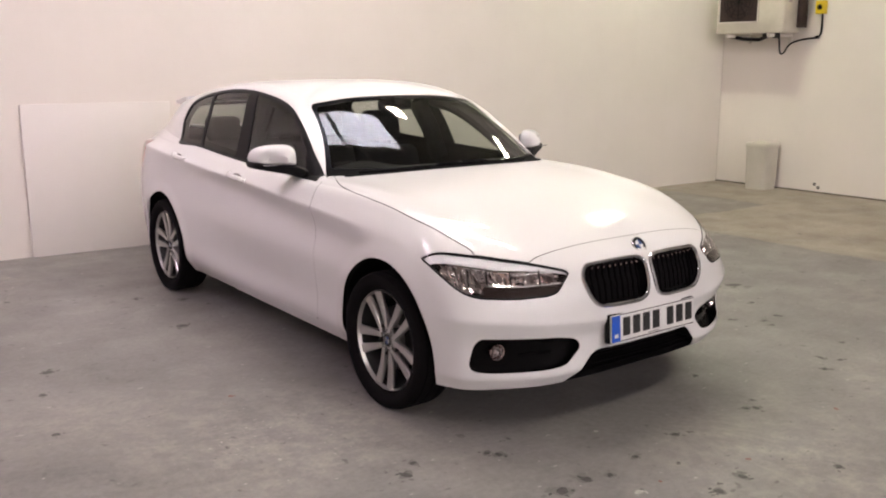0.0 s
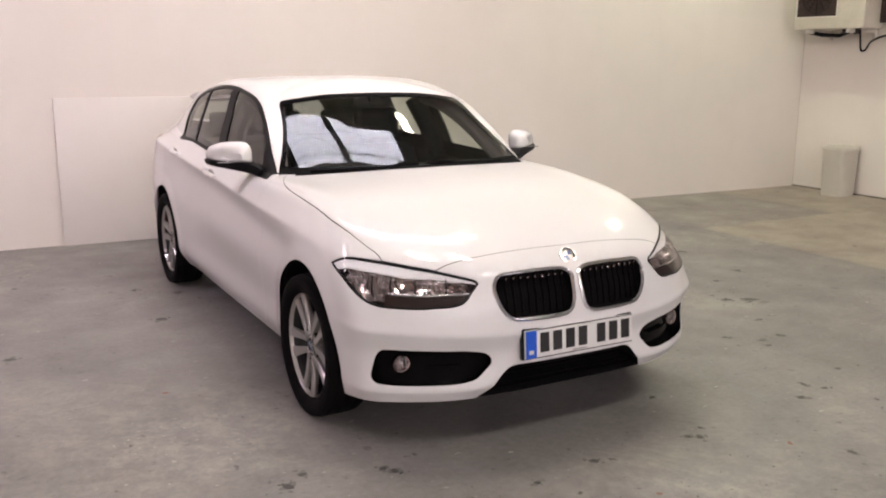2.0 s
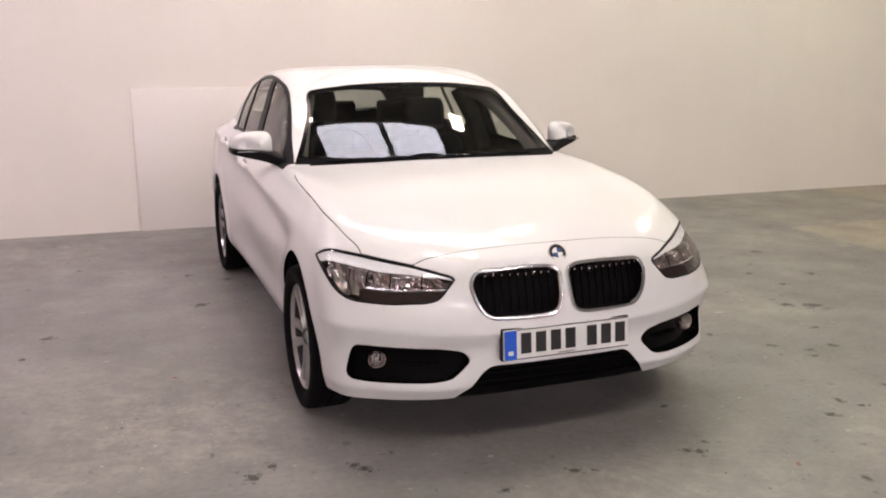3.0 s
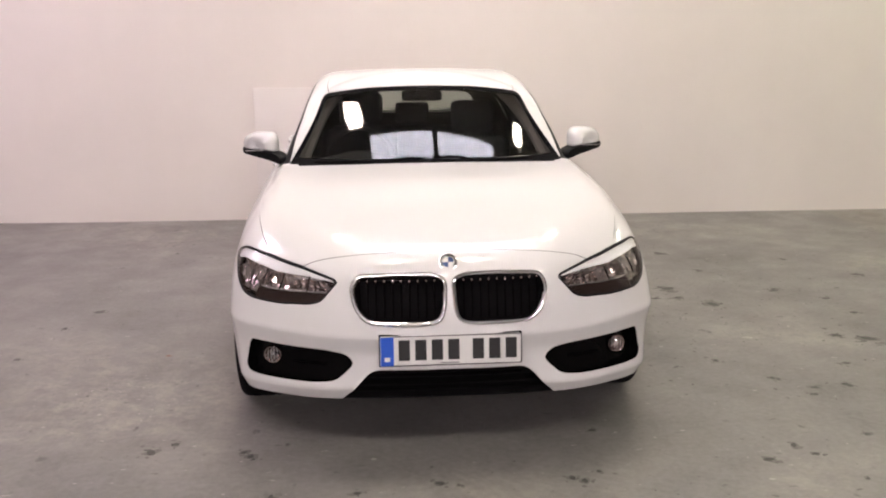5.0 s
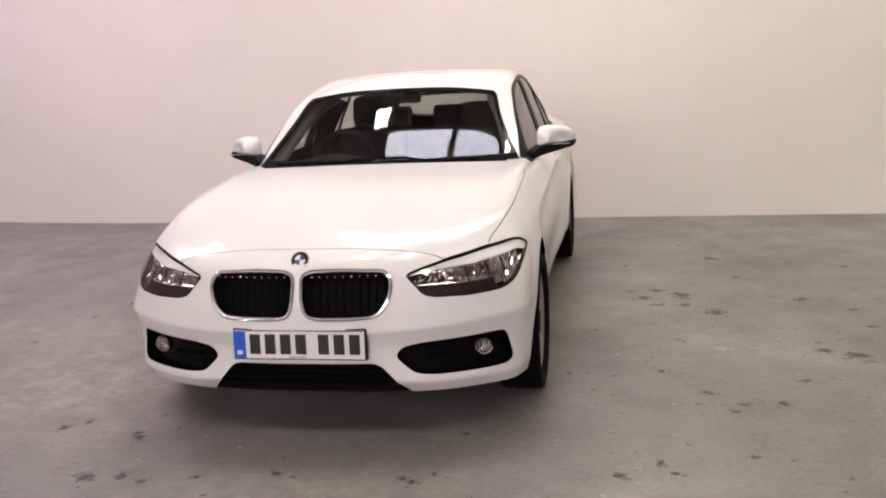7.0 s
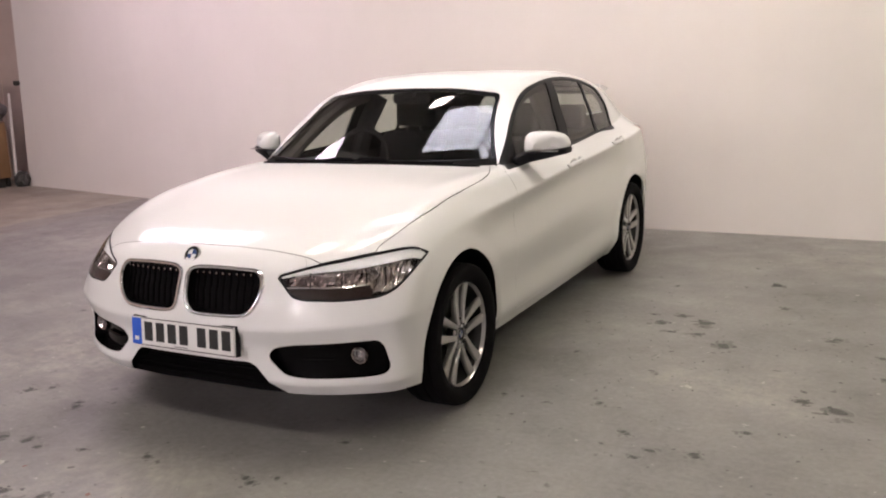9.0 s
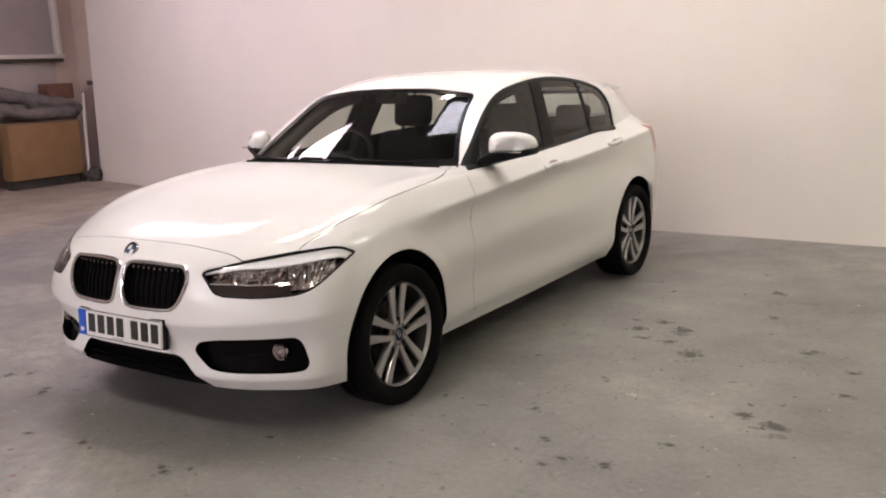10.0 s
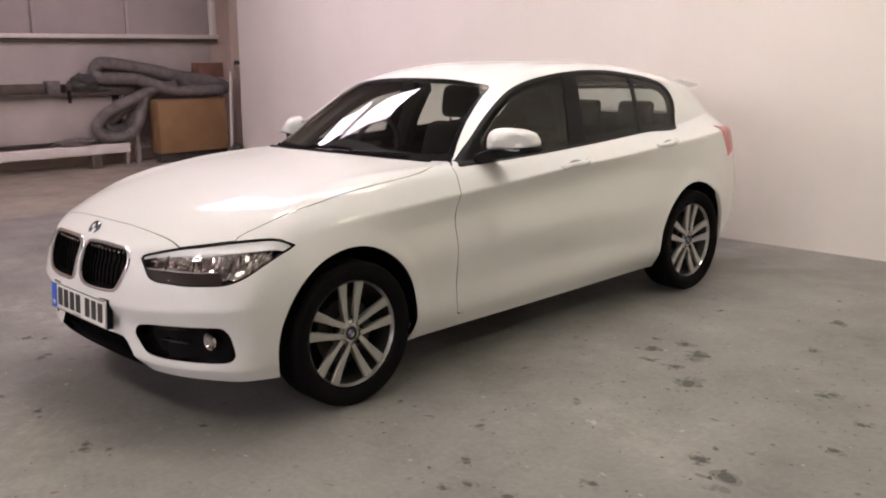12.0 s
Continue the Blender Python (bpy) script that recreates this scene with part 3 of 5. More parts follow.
def rim_line(piece, lift=0.0):
    """The outer edge of a piece of skin as one closed line of points, pushed out by lift."""
    m = {(a, p[(i + 1) % len(p)]) for p in piece.polys for i, a in enumerate(p)}
    after = {a: b for a, b in m if (b, a) not in m}
    start = max(after, key=lambda i: (piece.pos[i][0], i))
    loop, i = [start], after[start]
    while i != start and i in after and len(loop) < 5000:
        loop.append(i)
        i = after[i]
    return [piece.pos[i] + lift * piece.nrm[i] for i in loop]


skin = body_skin()
screen, skin = skin.take(seen_from("front", SCREEN, (1.2, 2.3, 0.9)))
glazed, skin = skin.take(seen_from("side", SIDE_GLASS, (1.45, 3.7, 0.9)))
rear_glass, skin = skin.take(seen_from("front", REAR_SCREEN, (3.7, 4.4, 0.9)))
headlamp, skin = skin.take(seen_from("corner", HEADLAMP, (0, 0.75, 0.5)), 0.005)
fog_bay, skin = skin.take(seen_from("corner", FOG, (0, 0.6, 0.2)))
kidney, skin = skin.take(seen_from("front", KIDNEY, (0, 0.4, 0.4)))
intake, skin = skin.take(seen_from("front", INTAKE, (0, 0.4, 0.1)))
tail_lamp, skin = skin.take(seen_from("side", TAIL_LAMP, (3.8, 4.5, 0.7)), 0.004)
for axle, r in zip(AXLES, ARCH):
    _, skin = skin.take(circle(axle, AXLE_Z, r))
hood, skin = skin.take(seen_from("above", HOOD, (0.1, 1.65, 0.7)), 0.0035)
cowl, skin = skin.take(seen_from("above", COWL, (1.2, 1.62, 0.9)))
bumper, skin = skin.take(seen_from("corner", BUMPER, (-1, 0.62, -1)), 0.001)
door_line = seen_from("side", FRONT_DOOR)
front_door, skin = skin.take(door_line, 0.001)
_, skin = skin.take(lambda p: np.where(p[:, 1] < 1.9, door_line(p) - 0.005, 0.1))
rear_door, skin = skin.take(seen_from("side", REAR_DOOR), 0.001)
tailgate, skin = skin.take(seen_from("front", TAILGATE, (3.8, 4.5, 0.6)), 0.005)
roof, skin = skin.take(seen_from("above", ROOF, (1.7, 3.9, 1.2)), 0.004)
rear_bumper, skin = skin.take(lambda p: np.maximum(3.78 - p[:, 1], p[:, 2] - 0.72), 0.003)
fender, skin = skin.take(lambda p: np.maximum(p[:, 1] - 1.52, p[:, 2] - 0.966))

car = tagged(empty("car"), "white five-door hatchback car with dark glass parked on grey concrete", "car")
BOTH = (1, -1)


def sided(piece, s):
    return piece if s > 0 else piece.mirrored()


part("hood", hood.both().mesh("hood", WHITE_PAINT, 0.001), None, car)
front_bumper = part("front_bumper", bumper.both().mesh("front_bumper", WHITE_PAINT, 0.003), None, car)
part("roof", roof.both().mesh("roof", WHITE_PAINT), None, car)
part("body_shell", skin.both().mesh("body_shell", WHITE_PAINT, 0.006), None, car)
part("rear_bumper", rear_bumper.both().mesh("rear_bumper", WHITE_PAINT, 0.02), None, car)
seal = tube(bmesh.new(), [p for p in rim_line(hood.both(), -0.009)][::2], 0.0075, 5, True)
part("cowl", cowl.both().mesh("cowl", MATT_BLACK, 0.004), None, car, "black plastic panel below the windscreen")
part("hood_seal", seal, MATT_BLACK, car)
gate = part("tailgate", tailgate.both().mesh("tailgate", WHITE_PAINT), None, car)
part("rear_window", rear_glass.both().mesh("rear_window", REAR_GLASS, 0.004), None, gate, "tinted rear window").visible_shadow = False
doors = {}
for s in BOTH:
    part("fender", sided(fender, s).mesh("fender", WHITE_PAINT, 0.004), None, car)
    doors["front", s] = part("front_door", sided(front_door, s).mesh("front_door", WHITE_PAINT), None, car)
    doors["rear", s] = part("rear_door", sided(rear_door, s).mesh("rear_door", WHITE_PAINT), None, car)
    part("tail_light", sided(tail_lamp, s).mesh("tail_light", TAIL_RED), None, car, "red wrap-round tail light")

# glass: the clear panes inside their black borders
edge = seen_from("front", SCREEN, (1.2, 2.3, 0.9))
foot, upper = screen.take(lambda p: p[:, 2] - 0.994)
clear, frit = upper.take(lambda p: np.maximum(edge(p) + 0.018, 0.998 - p[:, 2]))
pane = part("windscreen", clear.both().mesh("windscreen", GLASS, 0.004), None, car, "clear windscreen with daylight reflected in it")
pane.visible_shadow = False
part("windscreen_foot", foot.both().mesh("windscreen_foot", MATT_BLACK, 0.004), None, pane, "black rubber foot of the glass")
part("windscreen_border", frit.both().mesh("windscreen_border", FRIT, 0.004), None, pane, "black printed border")
edge_side = seen_from("side", SIDE_GLASS, (1.45, 3.7, 0.9))
panes, trim = glazed.take(lambda p: edge_side(p) + 0.017)
corner_trim, panes = panes.take(line(1.69, .93, 1.80, 1.14))
front_pane, rest = panes.take(line(2.4, .95, 2.505, 1.35))
b_pillar, rest = rest.take(line(2.545, .95, 2.62, 1.35))
rear_pane, rest = rest.take(line(3.085, .98, 3.14, 1.34))
c_pillar, quarter_pane = rest.take(line(3.118, .98, 3.172, 1.34))
for s in BOTH:
    for where, name, piece in (("front", "front_window", front_pane), ("rear", "side_window", rear_pane), ("rear", "quarter_window", quarter_pane)):
        w = sided(piece, s).sunk(0.006)
        part(name, w.mesh(name, GLASS, 0.004), None, doors[where, s], "tinted side glass").visible_shadow = False
    t = part("window_trim", sided(trim, s).mesh("window_trim", TRIM_BLACK, 0.02), None, car, "black rubber and plastic window surround")
    for name, piece in (("mirror_triangle", corner_trim), ("pillar_trim", b_pillar), ("pillar_trim", c_pillar)):
        part(name, sided(piece, s).mesh(name, TRIM_BLACK, 0.01), None, t)

# ---- the car's face: lamps, grilles, plate ----
def along(points, step):
    """The points of a line, thinned out to about one for each step."""
    out = [points[0]]
    for p in points[1:]:
        if np.linalg.norm(p - out[-1]) >= step:
            out.append(p)
    return out


def on_skin(piece, x=None, z=None, y=None):
    """The point of a piece nearest to what is given of a place, and its normal."""
    d = sum((piece.pos[:, i] - v) ** 2 for i, v in enumerate((x, y, z)) if v is not None)
    i = int(np.argmin(d))
    return Vector(piece.pos[i]), Vector(piece.nrm[i])


def facing(at, normal):
    """A pose at a place with its x axis along normal and its z axis as near upright as may be."""
    x = Vector(normal).normalized()
    y = Vector((0, 0, 1)).cross(x).normalized()
    m = Matrix((x, y, x.cross(y))).transposed().to_4x4()
    return Matrix.Translation(at) @ m


LAMP_DARK = material("lamp_housing", (0.05, 0.034, 0.03), 0.25, 0.6, 0.3)
LAMP_BLACK = material("lamp_lower", (0.022, 0.013, 0.011), 0.5, spec=0.1)
LAMP_WHITE = material("lamp_white_strip", (0.9, 0.9, 0.9), 0.35)
REFLECTOR = material("reflector", (0.88, 0.85, 0.84), 0.17, 1.0)
DARK_CHROME = material("dark_chrome", (0.55, 0.46, 0.44), 0.13, 1.0)
CELL_CHROME = material("cell_chrome", (0.58, 0.52, 0.5), 0.17, 1.0)
SLAT = material("slat", (0.004, 0.0036, 0.004), 0.75, spec=0.02)
BADGE_BLUE = material("badge_blue", (0.008, 0.04, 0.16), 0.3, 0, 0.3)
BLUE = material("plate_blue", (0.01, 0.09, 0.55), 0.35, 0, 0.3)
PLATE_WHITE = material("plate_white", (0.72, 0.72, 0.70), 0.35, 0, 0.3)

lamp_edge = seen_from("corner", HEADLAMP, (0, 0.75, 0.5))
top_of_lamp = smooth_line([(.5, .69), (.565, .705), (.66, .721), (.774, .736), (.885, .745), (1.045, .757), (1.19, .764), (1.275, .766), (1.335, .759), (1.43, .725)], 60)


def below_top(p):
    s = p[:, 0] + p[:, 1]
    return np.interp(s, top_of_lamp[:, 0], top_of_lamp[:, 1]) - p[:, 2]


def strip_depth(p):
    s = p[:, 0] + p[:, 1]
    return below_top(p) - (0.010 + 0.025 * np.clip((s - 0.55) / 0.4, 0, 1))


brow, lamp_rest = headlamp.take(strip_depth)
brow, _ = brow.take(lambda p: 0.006 - below_top(p))
brow, _ = brow.take(lambda p: lamp_edge(p) + 0.004)
def lamp_point(along_s, z):
    """The place on the lamp's cover at a distance along it (x + y) and a height, and its normal."""
    d = (headlamp.pos[:, 0] + headlamp.pos[:, 1] - along_s) ** 2 + (headlamp.pos[:, 2] - z) ** 2
    i = np.argsort(d)[:4]
    w = 1 / (d[i] + 1e-6)
    n = Vector((headlamp.nrm[i] * w[:, None]).sum(0)).normalized()
    return Vector((headlamp.pos[i] * w[:, None]).sum(0) / w.sum()), n


def facets(side, first, last):
    """Chrome reflector of many small flat faces at uneven depths, between the brow and the dark lower part."""
    rnd = random.Random(7)
    bm, rows = bmesh.new(), []
    for s0 in np.arange(first, last, .019):
        hi = float(np.interp(s0, top_of_lamp[:, 0], top_of_lamp[:, 1])) - .02
        lo = max(.65 if s0 < 1.0 else .63, float(np.interp(s0, [1.0, 1.12, 1.18, 1.31], [.61, .626, .647, .705])))
        row = []
        for k in range(6):
            at, n = lamp_point(s0, lo + (hi - lo) * k / 5)
            dish = .014 * math.sin(math.pi * k / 5) + .006 * math.sin(s0 * 38)
            at = at - n * (.016 + max(0, dish) + rnd.uniform(0, .013))
            row.append(bm.verts.new((side * at.x, at.y, at.z)))
        rows.append(row)
    for a, b in zip(rows, rows[1:]):
        for k in range(5):
            q = [a[k], b[k], b[k + 1], a[k + 1]]
            bm.faces.new(q[:3] if side > 0 else q[2::-1]), bm.faces.new([q[0], q[2], q[3]] if side > 0 else [q[3], q[2], q[0]])
    return bm


LAMPS = ((.60, .682, .021), (.725, .69, .024))

for s in BOTH:
    cover = part("headlight", sided(headlamp, s).mesh("headlight", LAMP_GLASS, 0.0), None, car, "clear angular headlight with chrome bowls and a white brow")
    part("lamp_housing", tray(sided(headlamp, s), "lamp_housing", LAMP_DARK, 0.05, 0.002), None, cover, "dark lamp housing")
    cover.visible_shadow = False
    lower, _ = lamp_rest.take(lambda p: np.maximum(p[:, 2] - 0.657, p[:, 0] + p[:, 1] - 1.02))
    part("lamp_lower", sided(lower, s).sunk(0.012).mesh("lamp_lower", LAMP_BLACK, 0.03), None, cover, "dark lower part of the lamp")
    part("lamp_cells", facets(s, .575, 1.02), DARK_CHROME, cover, "faceted smoky chrome reflector", smooth=False)
    part("lamp_cells", facets(s, .995, 1.31), CELL_CHROME, cover, "faceted bright chrome reflector", smooth=False)
    for z0, s0, s1, r in ((.655, .575, 1.0, .0045), (.699, .6, .86, .003)):
        pts = []
        for k in range(15):
            at, n = lamp_point(s0 + (s1 - s0) * k / 14, z0)
            at = at - n * .012
            pts.append((s * at.x, at.y, at.z))
        part("lamp_rib", tube(bmesh.new(), pts, r, 5), REFLECTOR, cover, angle=20)
    for s0 in (.70, .865, 1.0, 1.11):
        pts = []
        for z0 in np.linspace(.652, .712, 5):
            at, n = lamp_point(s0 + (z0 - .68) * .25, z0)
            at = at - n * .011
            pts.append((s * at.x, at.y, at.z))
        part("lamp_divider", tube(bmesh.new(), pts, .0038, 5), LAMP_DARK, cover, angle=20)
    part("lamp_brow", sided(brow, s).sunk(0.008).mesh("lamp_brow", LAMP_WHITE, 0.012), None, cover, "white light strip")
    seal = tube(bmesh.new(), along(rim_line(sided(headlamp, s), -0.003), 0.012), 0.0042, 6, True)
    part("lamp_seal", seal, TRIM_BLACK, cover)
    for x, z, r in LAMPS:
        at, n = on_skin(headlamp, x, z)
        n = (Vector((0.25, -1, 0.05)) + n).normalized()
        at = at - n * 0.024
        at.x, n.x = s * at.x, s * n.x
        bm = lathe(bmesh.new(), [(-.03, .006), (-.022, r * .55), (-.008, r * .85), (.006, r), (.012, r), (.012, r * .93), (-.002, r * .8), (-.016, r * .5), (-.024, .005)], 11)
        bowl = part("lamp_bowl", bm, REFLECTOR, cover, "chrome reflector bowl", angle=12)
        bowl.matrix_basis = facing(at, n)
        bm = lathe(bmesh.new(), [(-.016, r * .3), (.004, r * .28), (.012, r * .2), (.016, r * .1), (.017, .001)], 16)
        part("lamp_bulb", bm, REFLECTOR, bowl)
    # fog light bay with its blade and round lamp
    bay = part("fog_bay", tray(sided(fog_bay, s), "fog_bay", BAY_BLACK, 0.045, 0.0035), None, car, "gloss black bumper recess")
    for z0, x0, x1, d, r in ((.415, .49, .62, .024, .005), (.36, .48, .62, .036, .006)):
        pts = []
        for k in range(12):
            at, n = on_skin(fog_bay, x0 + (x1 - x0) * k / 11, z0)
            at = at - n * d
            pts.append((s * at.x, at.y, at.z))
        part("bay_blade", tube(bmesh.new(), pts, r, 8), BAY_BLACK if d > .02 else GLOSS_BLACK, bay)
    at, n = on_skin(fog_bay, .698, .378)
    n = Vector((0.12, -1, 0)).normalized()
    at = at - n * 0.03
    at.x, n.x = s * at.x, s * n.x
    fog = part("fog_light", lathe(bmesh.new(), [(-.035, .03), (-.01, .034), (0, .036), (.005, .0345), (.003, .031), (-.012, .02), (-.02, .004)], 12), DARK_CHROME, bay, "round chrome fog light", angle=12)
    fog.matrix_basis = facing(at, n)
    part("fog_lens", lathe(bmesh.new(), [(.003, .031), (.01, .021), (.013, .001)], 24), LAMP_GLASS, fog)
    part("fog_bulb", lathe(bmesh.new(), [(-.02, .008), (0, .009), (.004, .004), (.005, .0005)], 14), REFLECTOR, fog)
    for y0 in (-.018, -.006, .006, .018):
        half = .7 * math.sqrt(.031 ** 2 - y0 ** 2)
        part("fog_rib", tube(bmesh.new(), [(.001, y0, -half), (.004, y0, 0), (.001, y0, half)], .0024, 5), CHROME, fog)

    # kidney grille: chrome surround, upright slats, dark mesh behind
    grille = part("kidney_grille", tray(sided(kidney, s), "kidney_grille", MATT_BLACK, 0.05, 0.0035), None, car, "chrome-framed rounded grille with black slats")
    ring = rim_line(sided(kidney, s), 0.001)
    part("grille_frame", tube(bmesh.new(), along(ring, 0.012), 0.0088, 8, True), CHROME, grille, "bright chrome surround")
    for k in range(10):
        x = 0.055 + 0.0315 * k
        pts = []
        for j in range(9):
            z = 0.558 + (0.704 - 0.558) * j / 8
            at, n = on_skin(kidney, x, z)
            if np.hypot(at.x - x, at.z - z) < 0.02:
                d = 0.028 if j < 7 else 0.028 - 0.005 * (j - 6)
                pts.append((s * x, at.y + d, z))
        part("grille_slat", tube(bmesh.new(), pts, [0.0045] * len(pts), 6), SLAT, grille)
        tip = bmesh.new()
        bmesh.ops.create_uvsphere(tip, u_segments=8, v_segments=6, radius=1)
        at, n = on_skin(kidney, x, .7)
        for v in tip.verts:
            v.co = (s * x + v.co.x * .0045, at.y + .011 + v.co.y * .004, .699 + v.co.z * .006)
        part("slat_tip", tip, DARK_CHROME, grille)

air = part("lower_intake", tray(intake.both(), "lower_intake", MATT_BLACK, 0.09, 0.0035), None, car, "black lower air intake")
for k, z in enumerate((.25, .285, .32)):
    pts = [(x, on_skin(intake, abs(x), z)[0].y + 0.035, z) for x in np.linspace(-.34 - .06 * (1 - k), .34 + .06 * (1 - k), 15)]
    part("intake_slat", tube(bmesh.new(), pts, 0.006, 6), SLAT, air)
lip = [(x, .15 + .35 * max(0, abs(x) - .2) ** 1.8, .222) for x in np.linspace(-.385, .385, 25)]
part("splitter", tube(bmesh.new(), lip, 0.012, 8), MATT_BLACK, car, "black lower lip")

# nose roundel in plain colours
at, n = on_skin(bumper, 0, .758)
roundel = part("roundel", lathe(bmesh.new(), [(-.004, .04), (.004, .041), (.007, .039), (.007, .036), (.005, .035), (.005, .0005)], 40), material("roundel_black", (.01, .01, .012), .2, 0, .5), car, "small round black badge with plain blue and white quarters")
roundel.matrix_basis = facing((0, at.y - .004, .757), (0, -.8, .6)) @ Matrix.Scale(.9, 4)
part("roundel_ring", lathe(bmesh.new(), [(.004, .041), (.008, .0395), (.008, .037), (.004, .036)], 40), CHROME, roundel)
for k in range(4):
    bm = bmesh.new()
    arc = [(0.0075, 0.024 * math.cos(a), 0.024 * math.sin(a)) for a in (math.pi / 2 * (k + j / 8) for j in range(9))]
    top = [bm.verts.new((.0075, 0, 0))] + [bm.verts.new(p) for p in arc]
    low = [bm.verts.new((.004, v.co.y, v.co.z)) for v in top]
    bm.faces.new(top), bm.faces.new(low[::-1])
    for i in range(len(top)):
        j = (i + 1) % len(top)
        bm.faces.new((top[i], top[j], low[j], low[i]))
    part("roundel_quarter", bm, (BADGE_BLUE, PLATE_WHITE)[k % 2], roundel, smooth=False)

# number plate, its characters as plain bars
plate = part("number_plate", boxed(-.265, .265, -.006, .006, -.0575, .0575, .004), PLATE_WHITE, car, "white number plate with a blue band", smooth=False)
plate.matrix_basis = pose(0, .024, .446, -4)
part("plate_holder", boxed(-.27, .27, .004, .03, -.062, .062, .004), TRIM_BLACK, plate, smooth=False)
part("plate_band", boxed(-.263, -.214, -.0085, -.005, -.055, .055), BLUE, plate, "blue band", smooth=False)
part("plate_mark", boxed(-.249, -.228, -.0095, -.008, -.038, -.022), PLATE_WHITE, plate, smooth=False)
INK = material("plate_ink", (.012, .012, .012), .5)
for x in (-.175, -.113, -.051, .011, .103, .165, .227):
    part("plate_bar", boxed(x - .021, x + .021, -.0085, -.005, -.036, .042), INK, plate, smooth=False)
for z0, z1 in ((-.0575, -.0545), (.0545, .0575)):
    part("plate_edge", boxed(-.213, .263, -.008, -.005, z0, z1), INK, plate, smooth=False)
part("plate_bar", boxed(-.04, .03, -.0078, -.005, -.05, -.046), material("grey_ink", (.25, .25, .25), .5), plate, smooth=False)

# ---- wheels, mirrors, handles, underside ----
TYRE = material("tyre", (0.007, 0.0063, 0.007), 0.75, spec=0.05)
BADGE_GREY = material("badge_grey", (0.3, 0.3, 0.3), 0.4)
ALLOY = material("alloy", (0.45, 0.44, 0.43), 0.3, 0.8, 0.3)
# alloy with the shade behind the spokes put into its colour
ALLOY_SHADE = material("alloy_shade", (0.03, 0.03, 0.03), 0.45, 0.5)
STEEL = material("brake_steel", (0.035, 0.033, 0.031), 0.5, 0.8)


def spoke(angle, lean):
    """One arm of a wheel, from hub to rim, in the wheel's own x (out), y, z."""
    bm = bmesh.new()
    rows = []
    for k in range(9):
        u = k / 8
        r = 0.045 + (0.219 - 0.045) * u
        off = lean * (0.0235 + 0.0225 * u)
        w = 0.0125 + 0.012 * u ** 1.2
        top = 0.047 - 0.02 * math.sin(math.pi * u) * 0.2 + 0.006 * u
        deep = top - 0.03 + 0.012 * u
        row = []
        for x, o in ((deep, -w * .75), (top - .007, -w), (top, -w * .78), (top, w * .78), (top - .007, w), (deep, w * .75)):
            row.append(bm.verts.new((x, r * math.cos(angle) - (off + o) * math.sin(angle), r * math.sin(angle) + (off + o) * math.cos(angle))))
        rows.append(row)
    for a, b in zip(rows, rows[1:]):
        for j in range(6):
            bm.faces.new((a[j], a[(j + 1) % 6], b[(j + 1) % 6], b[j]))
    bm.faces.new(rows[0]), bm.faces.new(rows[-1][::-1])
    return bm


